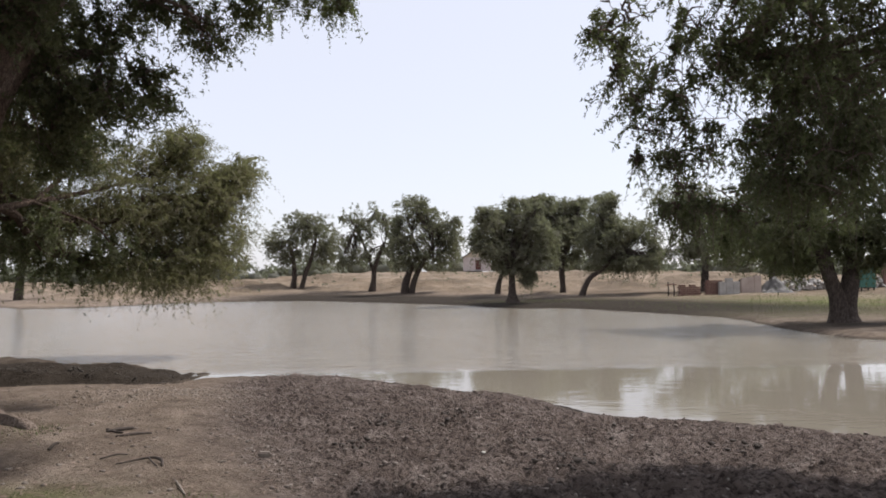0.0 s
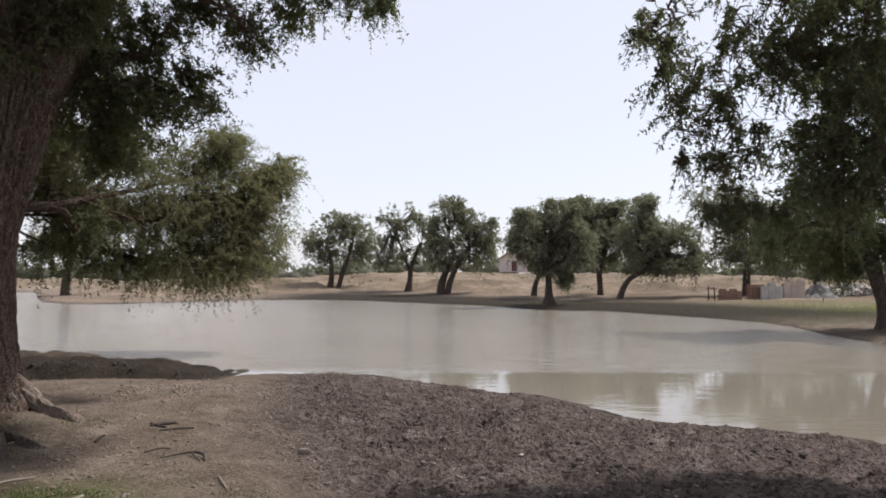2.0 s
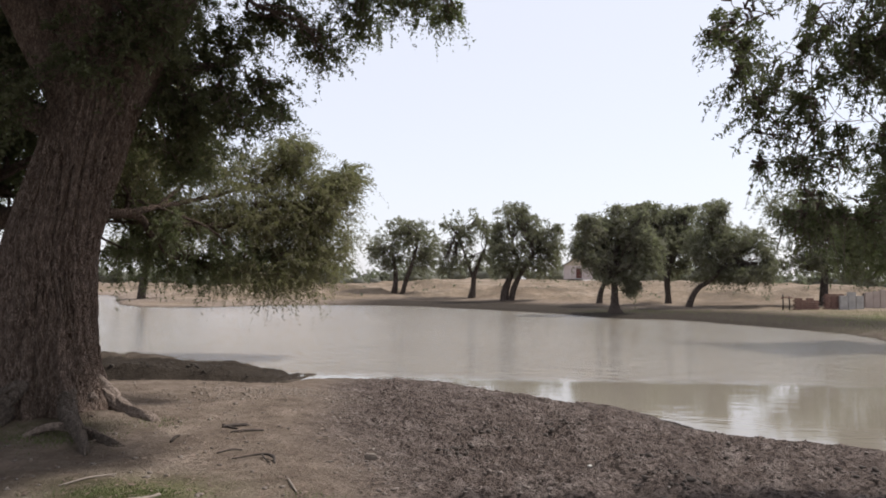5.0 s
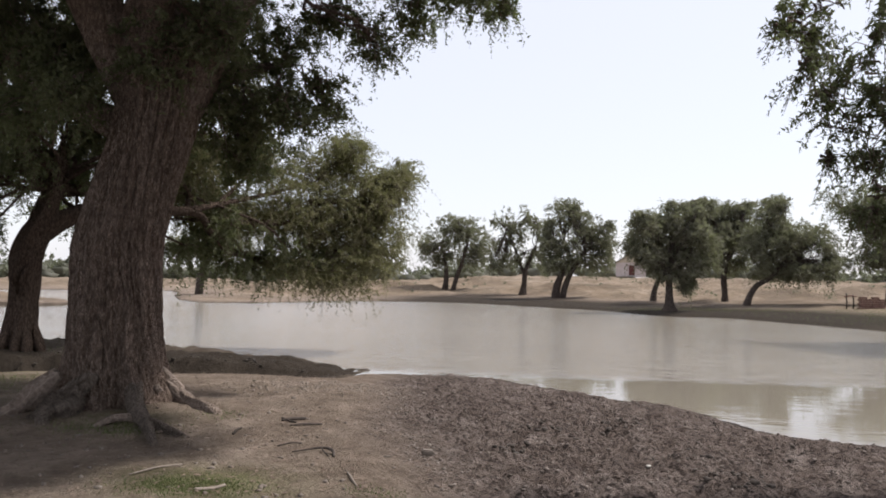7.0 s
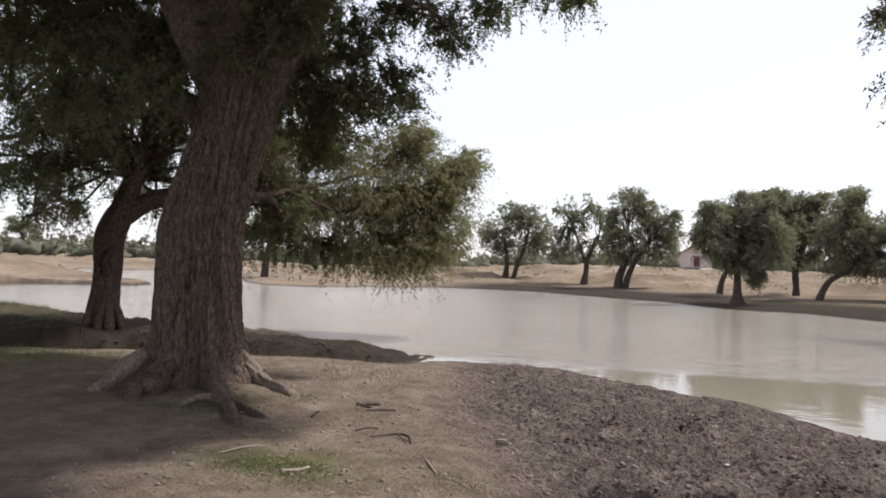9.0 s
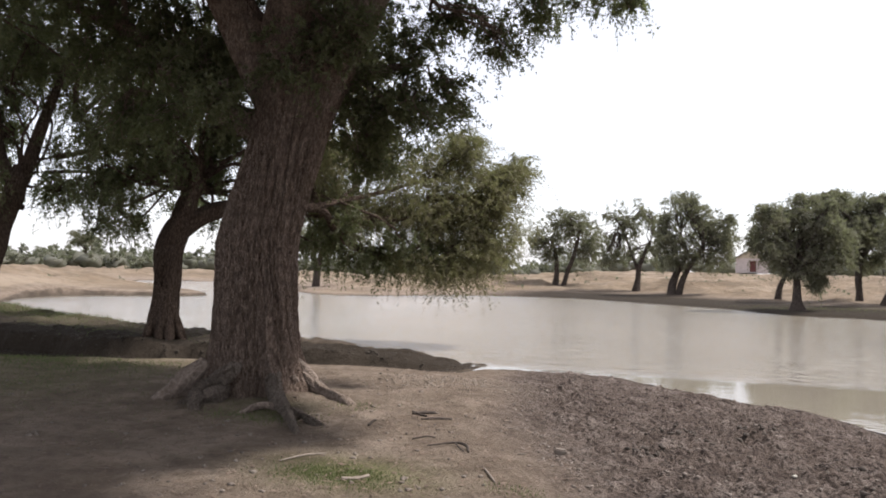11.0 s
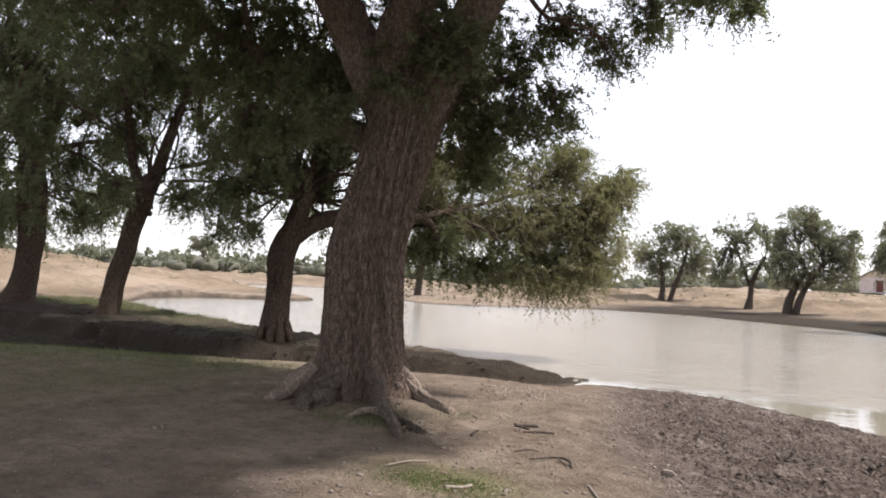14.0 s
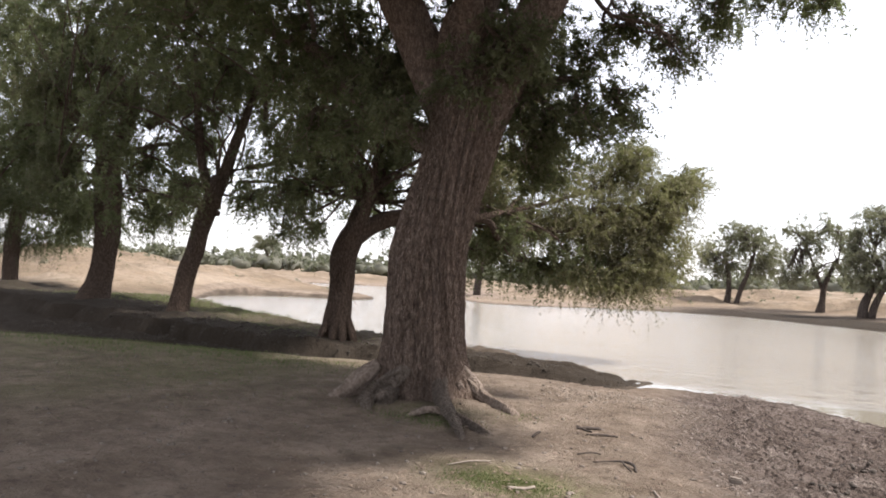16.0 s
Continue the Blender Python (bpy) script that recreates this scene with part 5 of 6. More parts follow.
# the double-stemmed tree at the water's edge
grow_tree("tree", "double-stemmed tree standing at the water's edge", (16.65, 32.0),
          [[(-0.05, 0, -0.25, 0.95), (-0.1, 0, 0.1, 0.58), (-0.16, 0, 0.5, 0.40), (-0.3, 0, 1.2, 0.32), (-0.55, 0, 2.0, 0.3), (-1.0, 0, 3.6, 0.28)],
           [(0.2, 0.05, -0.25, 0.85), (0.2, 0.05, 0.1, 0.56), (0.2, 0.05, 0.5, 0.42), (0.32, 0.1, 1.2, 0.38), (0.45, 0.15, 2.0, 0.38), (0.72, 0.2, 3.6, 0.32)]],
          [(0.5, 0.5, 8.6, 4.4, 4.2, 2.6), (-3.0, -0.4, 6.6, 2.3, 2.2, 2.2), (2.8, 0, 5.4, 2.3, 2.2, 1.8), (-2.0, -1.2, 4.2, 1.9, 1.7, 1.4), (1.6, -1, 3.9, 1.6, 1.5, 1.1),
           (-1.4, 0.2, 11.4, 3.2, 3.0, 1.8), (-4.2, 0.4, 4.4, 1.4, 1.4, 1.2),
           (-2.30, 0.07, 3.16, 1.45, 1.45, 0.83), (0.17, 0.82, 3.43, 1.53, 1.53, 0.78), (1.24, -0.42, 3.55, 1.11, 1.11, 1.00), (-2.41, 2.61, 3.40, 1.00, 1.00, 1.00), (-0.90, 0.02, 4.68, 2.09, 2.09, 1.25), (-4.53, 1.23, 3.83, 0.95, 0.95, 1.00), (-0.99, 1.42, 2.48, 0.72, 0.72, 0.39), (1.12, -0.36, 2.74, 0.72, 0.72, 0.39)],
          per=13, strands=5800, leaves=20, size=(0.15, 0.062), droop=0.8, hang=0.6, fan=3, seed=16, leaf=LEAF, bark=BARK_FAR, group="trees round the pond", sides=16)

# trees on the far shore: place, trunk rows, lobes
FAR = [
    ("small two-stemmed tree on the far shore", (-20, 89.5, 0.12), [[(-0.49, 0, -0.20, 0.42), (-0.29, 0, 2.00, 0.30), (-0.49, 0, 4.08, 0.24), (-1.17, 0, 6.17, 0.14)], [(0.53, 0, -0.14, 0.35), (1.07, 0, 1.99, 0.28), (1.76, 0, 3.73, 0.23), (2.39, 0, 6.17, 0.14)]],
     [(-1.71, -1.2, 5.96, 1.84, 2.17, 2.55), (0.88, 1.0, 7.07, 2.41, 2.05, 2.41), (3.21, 0.1, 6.17, 2.12, 2.53, 2.97), (-2.79, -0.2, 5.13, 1.06, 1.68, 1.98), (2.04, 1.8, 4.08, 2.55, 2.17, 1.98), (0.20, -1.0, 8.33, 1.56, 1.32, 0.99), (4.45, 0.5, 4.77, 1.27, 2.05, 2.41), (-1.37, 0.1, 3.74, 1.56, 1.32, 1.56), (2.53, -0.4, 8.13, 1.70, 1.44, 1.13)], 0.9),
    ("thin-crowned tree on the far shore", (-10.1, 83.6, 0.02), [[(0.05, 0, -0.20, 0.58), (0.25, 0, 1.22, 0.32), (0.39, 0, 2.64, 0.27), (0.85, 0, 3.93, 0.22), (1.50, 0, 5.55, 0.14)], [(0.32, 0, 2.12, 0.19), (-0.31, 0, 3.94, 0.17), (-1.07, 0, 5.89, 0.12), (-1.71, 0, 7.51, 0.08)]],
     [(-2.22, -0.8, 8.28, 1.30, 1.33, 1.56), (-0.30, 0.5, 7.18, 1.17, 1.66, 1.95), (0.74, 0.1, 8.80, 1.04, 1.21, 1.43), (1.77, -0.3, 7.17, 1.30, 1.66, 1.95), (-2.87, 1.1, 4.92, 1.56, 1.88, 2.21), (-0.95, -0.9, 4.14, 1.43, 1.33, 1.56), (2.14, 0.4, 4.25, 1.04, 1.55, 1.82), (-1.07, 0.1, 5.89, 1.04, 0.99, 1.17), (-3.01, -0.3, 3.31, 1.30, 1.10, 0.91)], 0.42),
    ("broad round-crowned tree on the far shore", (-5.6, 77.8, -0.07), [[(-0.24, 0, -0.20, 0.54), (-0.05, 0, 1.14, 0.39), (0.50, 0, 2.63, 0.30), (1.35, 0, 4.13, 0.22)], [(0.48, 0, -0.08, 0.36), (0.97, 0, 1.73, 0.30), (1.71, 0, 3.23, 0.24), (2.74, 0, 4.72, 0.16)]],
     [(0.18, -1.0, 8.60, 1.56, 1.33, 1.44), (2.71, 0.8, 8.22, 1.80, 1.53, 1.44), (4.26, 0.1, 6.52, 1.44, 1.74, 2.05), (1.37, -0.5, 6.24, 2.41, 2.05, 2.05), (5.03, 0.7, 4.71, 1.02, 1.74, 2.05), (-0.68, -0.7, 4.75, 1.08, 1.94, 2.29), (2.91, 1.1, 3.64, 2.65, 2.25, 1.32), (-0.91, 0.1, 7.03, 0.84, 1.33, 1.56), (1.27, -0.3, 9.74, 1.20, 1.02, 0.60), (3.35, 1.3, 5.92, 1.80, 1.53, 1.80), (0.15, -1.0, 3.54, 1.56, 1.33, 1.20)], 1.1),
    ("slender tree behind others on the far shore", (3.75, 71.7, -0.11), [[(-0.05, 0, -0.20, 0.33), (0.18, 0, 1.15, 0.24), (0.63, 0, 2.36, 0.20)]],
     [(0.81, -0.8, 3.63, 1.33, 1.13, 1.22)], 0.35),
    ("dense round tree on the far shore", (4.1, 56.1, -0.41), [[(0.06, 0, -0.20, 0.74), (0.03, 0, 0.56, 0.35), (-0.00, 0, 1.60, 0.26), (-0.08, 0, 2.89, 0.22)]],
     [(-1.85, -0.7, 6.03, 1.04, 1.11, 1.30), (-0.50, 0.5, 6.61, 1.30, 1.11, 1.04), (1.08, 0.1, 6.41, 1.21, 1.03, 1.13), (-1.61, -0.3, 4.20, 1.30, 1.25, 1.47), (0.55, 1.3, 4.69, 1.91, 1.62, 1.73), (2.44, -0.7, 5.36, 1.04, 1.18, 1.39), (2.85, 0.3, 4.15, 0.69, 1.03, 1.21), (-0.25, 0.1, 2.89, 1.47, 1.25, 0.61), (-2.56, -0.1, 5.00, 0.43, 1.11, 1.30), (0.45, 0.5, 7.55, 0.69, 0.59, 0.52), (1.69, -0.6, 3.65, 0.95, 0.81, 0.87), (1.20, 0.3, 2.27, 0.65, 0.74, 0.87)], 1.2),
    ("tall tree on the far shore", (9.7, 69.1, -0.14), [[(0.01, 0, -0.20, 0.38), (0.02, 0, 0.89, 0.27), (-0.07, 0, 2.22, 0.25), (0.17, 0, 3.81, 0.20)]],
     [(-2.03, -1.0, 8.49, 1.61, 1.37, 0.75), (0.33, 0.6, 7.84, 1.40, 1.19, 1.29), (1.35, 0.1, 6.33, 1.40, 1.65, 1.94), (-0.49, -0.3, 5.52, 1.51, 1.65, 1.94), (0.48, 1.0, 3.80, 1.40, 1.19, 1.40), (-2.93, -0.5, 8.78, 0.86, 0.73, 0.48), (1.70, 0.4, 8.56, 0.97, 0.82, 0.75), (-1.26, 0.1, 7.03, 1.40, 1.19, 1.29)], 1.15),
    ("leaning tree on the far shore", (10.8, 64.2, -0.27), [[(-0.14, 0, -0.20, 0.33), (0.21, 0, 0.98, 0.25), (0.80, 0, 1.86, 0.21), (1.77, 0, 2.49, 0.18), (2.60, 0, 3.50, 0.13)]],
     [(1.38, -0.8, 7.90, 1.30, 1.11, 1.00), (2.50, 0.6, 6.30, 1.50, 1.53, 1.81), (0.85, 0.1, 4.76, 1.30, 1.79, 2.11), (3.80, -0.4, 4.61, 1.71, 1.88, 2.21), (5.33, 0.7, 5.55, 1.00, 1.28, 1.50), (6.00, -0.4, 3.94, 0.70, 1.62, 1.91), (2.82, 1.1, 2.77, 2.61, 2.22, 0.70), (2.16, 0.1, 8.57, 0.90, 0.77, 0.55), (4.48, -0.4, 2.99, 1.71, 1.45, 0.80), (1.73, 1.1, 6.22, 1.50, 1.71, 2.01)], 1.25),
    ("spreading tree beside the ruined walls", (22.5, 68.0), [[(0.0, 0, -0.25, 0.39), (0.11, 0, 1.66, 0.3), (0.22, 0, 3.09, 0.26)]],
     [(-2.49, -0.5, 7.95, 2.37, 2.32, 2.16), (0.0, 0.0, 7.65, 3.05, 2.66, 2.49), (2.21, 0.5, 5.33, 3.05, 2.99, 3.1), (-1.66, -0.25, 3.6, 2.71, 1.86, 1.74)], 1.2),
    ("tree behind the ruined walls", (29.5, 70.0), [[(0.0, 0, -0.25, 0.41), (0.12, 0, 1.76, 0.32), (0.23, 0, 3.28, 0.27)]],
     [(-0.88, -0.5, 6.53, 3.59, 3.18, 2.96), (2.35, 0.0, 4.68, 3.59, 3.18, 2.96), (-0.29, 0.5, 3.14, 3.95, 2.12, 1.98)], 1.1),
    ("small tree on the sandy flat", (-45.5, 74.5), [[(0.0, 0, -0.25, 0.52), (0.2, 0, 2.02, 0.37), (0.67, 0, 4.04, 0.31)]],
     [(0.67, -0.5, 6.65, 4.12, 2.84, 2.65), (-1.68, 0.0, 5.23, 2.48, 1.61, 1.52), (3.37, 0.5, 5.59, 2.89, 2.27, 2.12)], 0.8),
    ("flat-topped tree on the horizon", (-148.0, 135.0), [[(0, 0, -0.3, 0.7), (0, 0, 2.0, 0.5), (0.3, 0, 4.4, 0.36)]],
     [(0, 0, 7.6, 3.6, 3.2, 1.6), (2.6, 0, 6.0, 3.0, 2.8, 1.3), (-2.2, 0, 5.8, 2.6, 2.4, 1.2)], 0.7),
]
for n, (label, base, stems, lobes, full) in enumerate(FAR):
    lift = 0.0 if len(base) < 3 else base[2] - (height(*base[:2]) - 0.03)
    rag = random.Random(900 + n)
    for q in list(lobes):
        a, u = rag.uniform(0, 6.28), rag.uniform(-0.3, 0.8)
        lobes.append((q[0] + 0.95 * q[3] * math.cos(a), q[1] + 0.6 * q[4] * math.sin(a), q[2] + 0.9 * q[5] * u, 0.34 * q[3], 0.34 * q[4], 0.32 * q[5]))
    lobes = [(*q[:3], q[3] * 1.1, q[4] * 1.15, q[5] * 1.06) for q in lobes]
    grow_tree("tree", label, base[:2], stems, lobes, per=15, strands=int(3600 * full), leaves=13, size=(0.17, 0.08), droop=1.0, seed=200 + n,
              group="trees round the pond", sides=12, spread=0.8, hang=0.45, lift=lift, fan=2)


# scrub along the horizon
def far_scrub():
    rng = np.random.default_rng(77)
    vs, qs, off_ = [], [], 0
    ball = bmesh.new()
    bmesh.ops.create_icosphere(ball, subdivisions=2, radius=1)
    ball_v = np.array([v.co[:] for v in ball.verts])
    ball_f = np.array([[v.index for v in f.verts] for f in ball.faces])
    ball.free()
    hearts, heart_f, hoff = [], [], 0
    for k in range(420):
        yaw = radians(rng.uniform(-38, 74))
        dist = rng.choice([rng.uniform(165, 200), rng.uniform(205, 300)])
        x, y = -math.sin(yaw) * dist, math.cos(yaw) * dist
        if abs(x - 4) < 14 and y < 200:
            continue
        r = rng.uniform(1.6, 4.0) * (1.2 if dist > 205 else 1.0)
        z = height(x, y) - 0.2
        cl = clumps(rng, [(x, y, z + r * 0.75, r * 1.3, r * 1.2, r * 0.9)], 7)
        v, q, _ = foliage(rng, cl, 76, 4, 0.72, 0.48, 0.7)
        vs.append(v)
        qs.append(q + off_)
        off_ += len(v)
        hearts.append(ball_v * (1 + 0.35 * rng.normal(size=(len(ball_v), 1)).clip(-1, 1)) * np.array([r * 0.75, r * 0.6, r * 0.45]) + np.array([x, y, z + r * 0.4]))
        heart_f.append(ball_f + hoff)
        hoff += len(ball_v)
    heart = np.vstack(heart_f) + off_
    vs += hearts
    me = mesh_of("far_scrub", np.vstack(vs), np.vstack(qs), False, heart)
    ob = new("far_scrub", me)
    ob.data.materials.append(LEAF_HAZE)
    tagged(ob, "low grey-green scrub and trees along the horizon", "scrub", kind="stuff")


far_scrub()


# ---- buildings and ruins beyond the pond ----
def box(bm, x, y, z, sx, sy, sz, turn=0.0, bevel=0.0):
    """Adds a box whose foot is centred at x, y, z."""
    m = Matrix.Translation((x, y, z + sz / 2)) @ Matrix.Rotation(turn, 4, "Z") @ Matrix.Diagonal((sx, sy, sz, 1))
    made = bmesh.ops.create_cube(bm, size=1, matrix=m)
    if bevel:
        edges = list({e for v in made["verts"] for e in v.link_edges})
        bmesh.ops.bevel(bm, geom=edges, offset=bevel, segments=2, affect="EDGES")
    return bm


def boxed(*a, **k):
    return box(bmesh.new(), *a, **k)


HOUSE_PLASTER = plain("pale_house_plaster", (0.50, 0.42, 0.39), (0.60, 0.52, 0.49), 1.4, 0.9, 0.2)
GABLE = plain("ochre_gable", (0.42, 0.35, 0.26), (0.55, 0.47, 0.36), 1.4, 0.9, 0.2)
PLASTER = plain("pinkish_plaster", (0.36, 0.29, 0.25), (0.48, 0.40, 0.35), 1.4, 0.9, 0.2)
WHITEWASH = plain("grey_whitewash", (0.30, 0.285, 0.265), (0.44, 0.42, 0.395), 2.2, 0.9, 0.3)
BRICK = plain("red_brick", (0.14, 0.078, 0.062), (0.235, 0.135, 0.105), 5.0, 0.9, 0.4)
DOORWOOD = plain("dark_red_wood", (0.10, 0.035, 0.03), (0.16, 0.06, 0.05), 6.0)
# bank litter: damp soil, its tone lowered further for the bank's shade
SOIL = plain("damp_shaded_soil", (0.035, 0.028, 0.022), (0.09, 0.072, 0.056), 9.0, 0.95, 0.6, 0.03)
DAMP = plain("damp_mud", (0.045, 0.036, 0.029), (0.13, 0.104, 0.084), 9.0, 0.95, 0.6, 0.03)
DARKWOOD = plain("dark_wood", (0.04, 0.03, 0.024), (0.095, 0.072, 0.056), 14.0)
THATCH = plain("grey_roof", (0.10, 0.085, 0.072), (0.17, 0.145, 0.125), 3.0)
TARP = plain("grey_tarpaulin", (0.05, 0.047, 0.043), (0.12, 0.11, 0.1), 1.8, 0.7, 0.5, 0.05)
STONE = plain("pale_stone", (0.34, 0.31, 0.28), (0.56, 0.53, 0.49), 4.0, 0.95, 0.5, 0.03)
GREEN = plain("green_paint", (0.03, 0.11, 0.085), (0.06, 0.17, 0.13), 3.0, 0.6, 0.1)
DARKSTONE = plain("brown_stone", (0.14, 0.11, 0.09), (0.26, 0.22, 0.18), 14.0)
BLEACHED = plain("bleached_twig", (0.22, 0.18, 0.145), (0.36, 0.30, 0.245), 20.0)
PALEBIT = plain("bleached_scrap", (0.5, 0.47, 0.42), (0.7, 0.67, 0.6), 20.0)
CLOD = plain("dried_clod", (0.13, 0.103, 0.086), (0.32, 0.265, 0.224), 9.0, 0.95, 0.6, 0.03)
DRYCLOD = plain("pale_dry_clod", (0.20, 0.16, 0.125), (0.30, 0.25, 0.20), 9.0, 0.95, 0.6, 0.03)
BLADE = leaf_material("grass_blade", (0.055, 0.085, 0.028), (0.14, 0.16, 0.065), 0.2)


def gable_house(x, y):
    z = 2.72
    t = thing("house", (x, y, z), "small pale plastered house with gable and dark door", "house")
    w, d, h, rise = 6.2, 7.0, 3.0, 2.0
    wall = bmesh.new()
    for sx in (-1, 1):
        box(wall, sx * (w / 2 - 0.15), 0, 0, 0.3, d, h)
    box(wall, 0, d / 2 - 0.15, 0, w - 0.6, 0.3, h)
    # front wall round the door
    dx, dw, dh = 0.2, 1.2, 2.2
    left = dx - dw / 2 + w / 2 - 0.3
    right = w / 2 - 0.3 - dx - dw / 2
    box(wall, -w / 2 + 0.3 + left / 2, -d / 2 + 0.15, 0, left, 0.3, h)
    box(wall, w / 2 - 0.3 - right / 2, -d / 2 + 0.15, 0, right, 0.3, h)
    box(wall, dx, -d / 2 + 0.15, dh + 0.25, dw, 0.3, h - dh - 0.25)
    part("wall", wall, HOUSE_PLASTER, t)
    for sy in (-1, 1):
        g = bmesh.new()
        ys = sy * (d / 2 - 0.15)
        pts = [(-w / 2, ys - 0.13, h), (w / 2, ys - 0.13, h), (0, ys - 0.13, h + rise), (-w / 2, ys + 0.13, h), (w / 2, ys + 0.13, h), (0, ys + 0.13, h + rise)]
        vs = [g.verts.new(p) for p in pts]
        for f in ((0, 1, 2), (5, 4, 3), (0, 3, 4, 1), (1, 4, 5, 2), (2, 5, 3, 0)):
            g.faces.new([vs[k] for k in f])
        part("gable", g, GABLE, t)
    for s in (-1, 1):
        r = bmesh.new()
        slope = math.atan2(rise, w / 2)
        ln = math.hypot(rise, w / 2) + 0.45
        bmesh.ops.create_cube(r, size=1, matrix=Matrix.Translation((s * (w / 4 + 0.12), 0, h + rise / 2 + 0.06)) @ Matrix.Rotation(s * slope, 4, "Y") @ Matrix.Diagonal((ln, d + 0.7, 0.12, 1)))
        part("roof", r, THATCH, t)
    door = part("door", boxed(dx, -d / 2 + 0.12, 0.25, dw, 0.06, dh), DOORWOOD, t, "dark red wooden door")
    part("frame", boxed(dx - dw / 2 - 0.07, -d / 2 - 0.02, 0.22, 0.14, 0.1, dh + 0.1), HOUSE_PLASTER, door)
    part("frame", boxed(dx + dw / 2 + 0.07, -d / 2 - 0.02, 0.22, 0.14, 0.1, dh + 0.1), HOUSE_PLASTER, door)
    part("step", boxed(dx, -d / 2 - 0.35, 0.0, 1.7, 0.7, 0.28), WHITEWASH, t)
    return t


gable_house(3.6, 166.0)


def brick_pier(x, y, w, d, h, turn, label):
    """A stub of brick wall, course by course, with a worn top."""
    t = thing("ruined_wall", (x, y, height(x, y) - 0.08), label, "wall", "ruined walls")
    rng = random.Random(int(x * 10))
    courses = max(2, round(h / 0.16))
    for k in range(courses):
        n = max(2, round(w / 0.42))
        top = k == courses - 1
        for q in range(n):
            if top and rng.random() < 0.35:
                continue
            bx = -w / 2 + (q + 0.5) * w / n + (0.08 if k % 2 else -0.02)
            part("brick", boxed(bx, rng.uniform(-0.015, 0.015), k * 0.16, w / n - 0.025, d, 0.142, 0, 0.012), BRICK, t)
    t.rotation_euler = (0, 0, turn)
    return t


brick_pier(18.8, 60.5, 1.75, 0.5, 1.0, 0.1, "low red brick stub of a ruined wall")
brick_pier(21.1, 61.6, 1.3, 0.45, 1.3, -0.05, "taller red brick stub of a ruined wall")


def post_frame(x, y):
    t = thing("post_frame", (x, y, height(x, y) - 0.1), "rough wooden posts with a crossbar beside the brick walls", "frame")
    part("post", tube_mesh("post", np.array([(-0.25, 0, 0, 0.06), (-0.22, 0, 0.6, 0.055), (-0.25, 0, 1.25, 0.05)]), 8), DARKWOOD, t)
    part("post", tube_mesh("post", np.array([(0.22, 0, 0, 0.06), (0.25, 0, 0.6, 0.055), (0.2, 0, 1.15, 0.05)]), 8), DARKWOOD, t)
    part("crossbar", tube_mesh("crossbar", np.array([(-0.4, -0.06, 1.0, 0.045), (0, -0.06, 1.08, 0.05), (0.45, -0.06, 1.02, 0.04)]), 8), BRICK, t)


post_frame(17.4, 60.6)


def masonry_wall(x, y, w, d, h, turn, mat, label, seed):
    """A wall of uneven plastered blocks with a broken top edge."""
    t = thing("ruined_wall", (x, y, height(x, y) - 0.1), label, "wall", "ruined walls")
    rng = random.Random(seed)
    n = max(3, round(w / 0.5))
    for q in range(n):
        hh = h * rng.uniform(0.6, 1.05)
        part("block", boxed(-w / 2 + (q + 0.5) * w / n, rng.uniform(-0.03, 0.03), 0, w / n + 0.004, d * rng.uniform(0.92, 1.06), hh, rng.uniform(-0.02, 0.02), 0.03), mat, t)
    t.rotation_euler = (0, 0, turn)
    return t


masonry_wall(22.3, 61.2, 1.7, 0.35, 1.6, 0.05, WHITEWASH, "weathered white plastered wall beside a dark gap", 3)
masonry_wall(24.4, 62.0, 1.6, 0.3, 1.5, -0.1, PLASTER, "weathered pinkish plastered wall with a broken top", 5)
# added dark backing for the gap between the two plastered walls
masonry_wall(23.3, 63.6, 3.4, 0.3, 1.2, 0.0, DARKWOOD, "dark wall behind the gap between the ruined walls", 7)


def tarp_heap(x, y):
    t = thing("tarpaulin_heap", (x, y, height(x, y) - 0.05), "grey tarpaulin slumped over a heap by the ruins", "tarpaulin")
    u = np.linspace(-1, 1, 34)
    a, b = np.meshgrid(u, u, indexing="ij")
    z = 1.15 * np.exp(-(a * 1.3 + 0.15) ** 2 * 1.7 - (b * 1.2) ** 2 * 1.4) + 0.22 * fractal(a * 1.3, b * 1.3, 0.45, 91) + 0.06 * rough(a * 9, b * 3, 92)
    z = np.maximum(z * (1 - np.maximum(np.abs(a), np.abs(b)) ** 6), 0.0)
    i, j = np.meshgrid(np.arange(33), np.arange(33), indexing="ij")
    q = np.stack([i * 34 + j, (i + 1) * 34 + j, (i + 1) * 34 + j + 1, i * 34 + j + 1], -1).reshape(-1, 4)
    part("sheet", mesh_of("sheet", np.stack([a * 1.7, b * 1.2, z], -1).reshape(-1, 3), q, True), TARP, t)


tarp_heap(26.6, 62.3)


def rubble(x, y, ln, count, seed, label, mat, size=0.24):
    t = thing("rubble_heap", (x, y, height(x, y)), label, "rubble", "rubble heaps")
    rng = random.Random(seed)
    for k in range(count):
        u = rng.uniform(-1, 1)
        lvl = rng.random() ** 1.3 * (1 - abs(u) ** 3)
        bm = lump(rng, size * rng.uniform(0.7, 1.5), 0.75, 1, 0.3)
        bmesh.ops.rotate(bm, verts=bm.verts, matrix=Matrix.Rotation(rng.uniform(0, 6.3), 3, "Z"))
        bmesh.ops.translate(bm, verts=bm.verts, vec=(u * ln / 2, rng.uniform(-0.5, 0.5) * (1.1 - lvl), 0.08 + lvl * 1.0))
        part("stone", bm, mat, t)


rubble(30.0, 65.0, 4.8, 210, 4, "long heap of pale broken stone and rubble", STONE, 0.19)
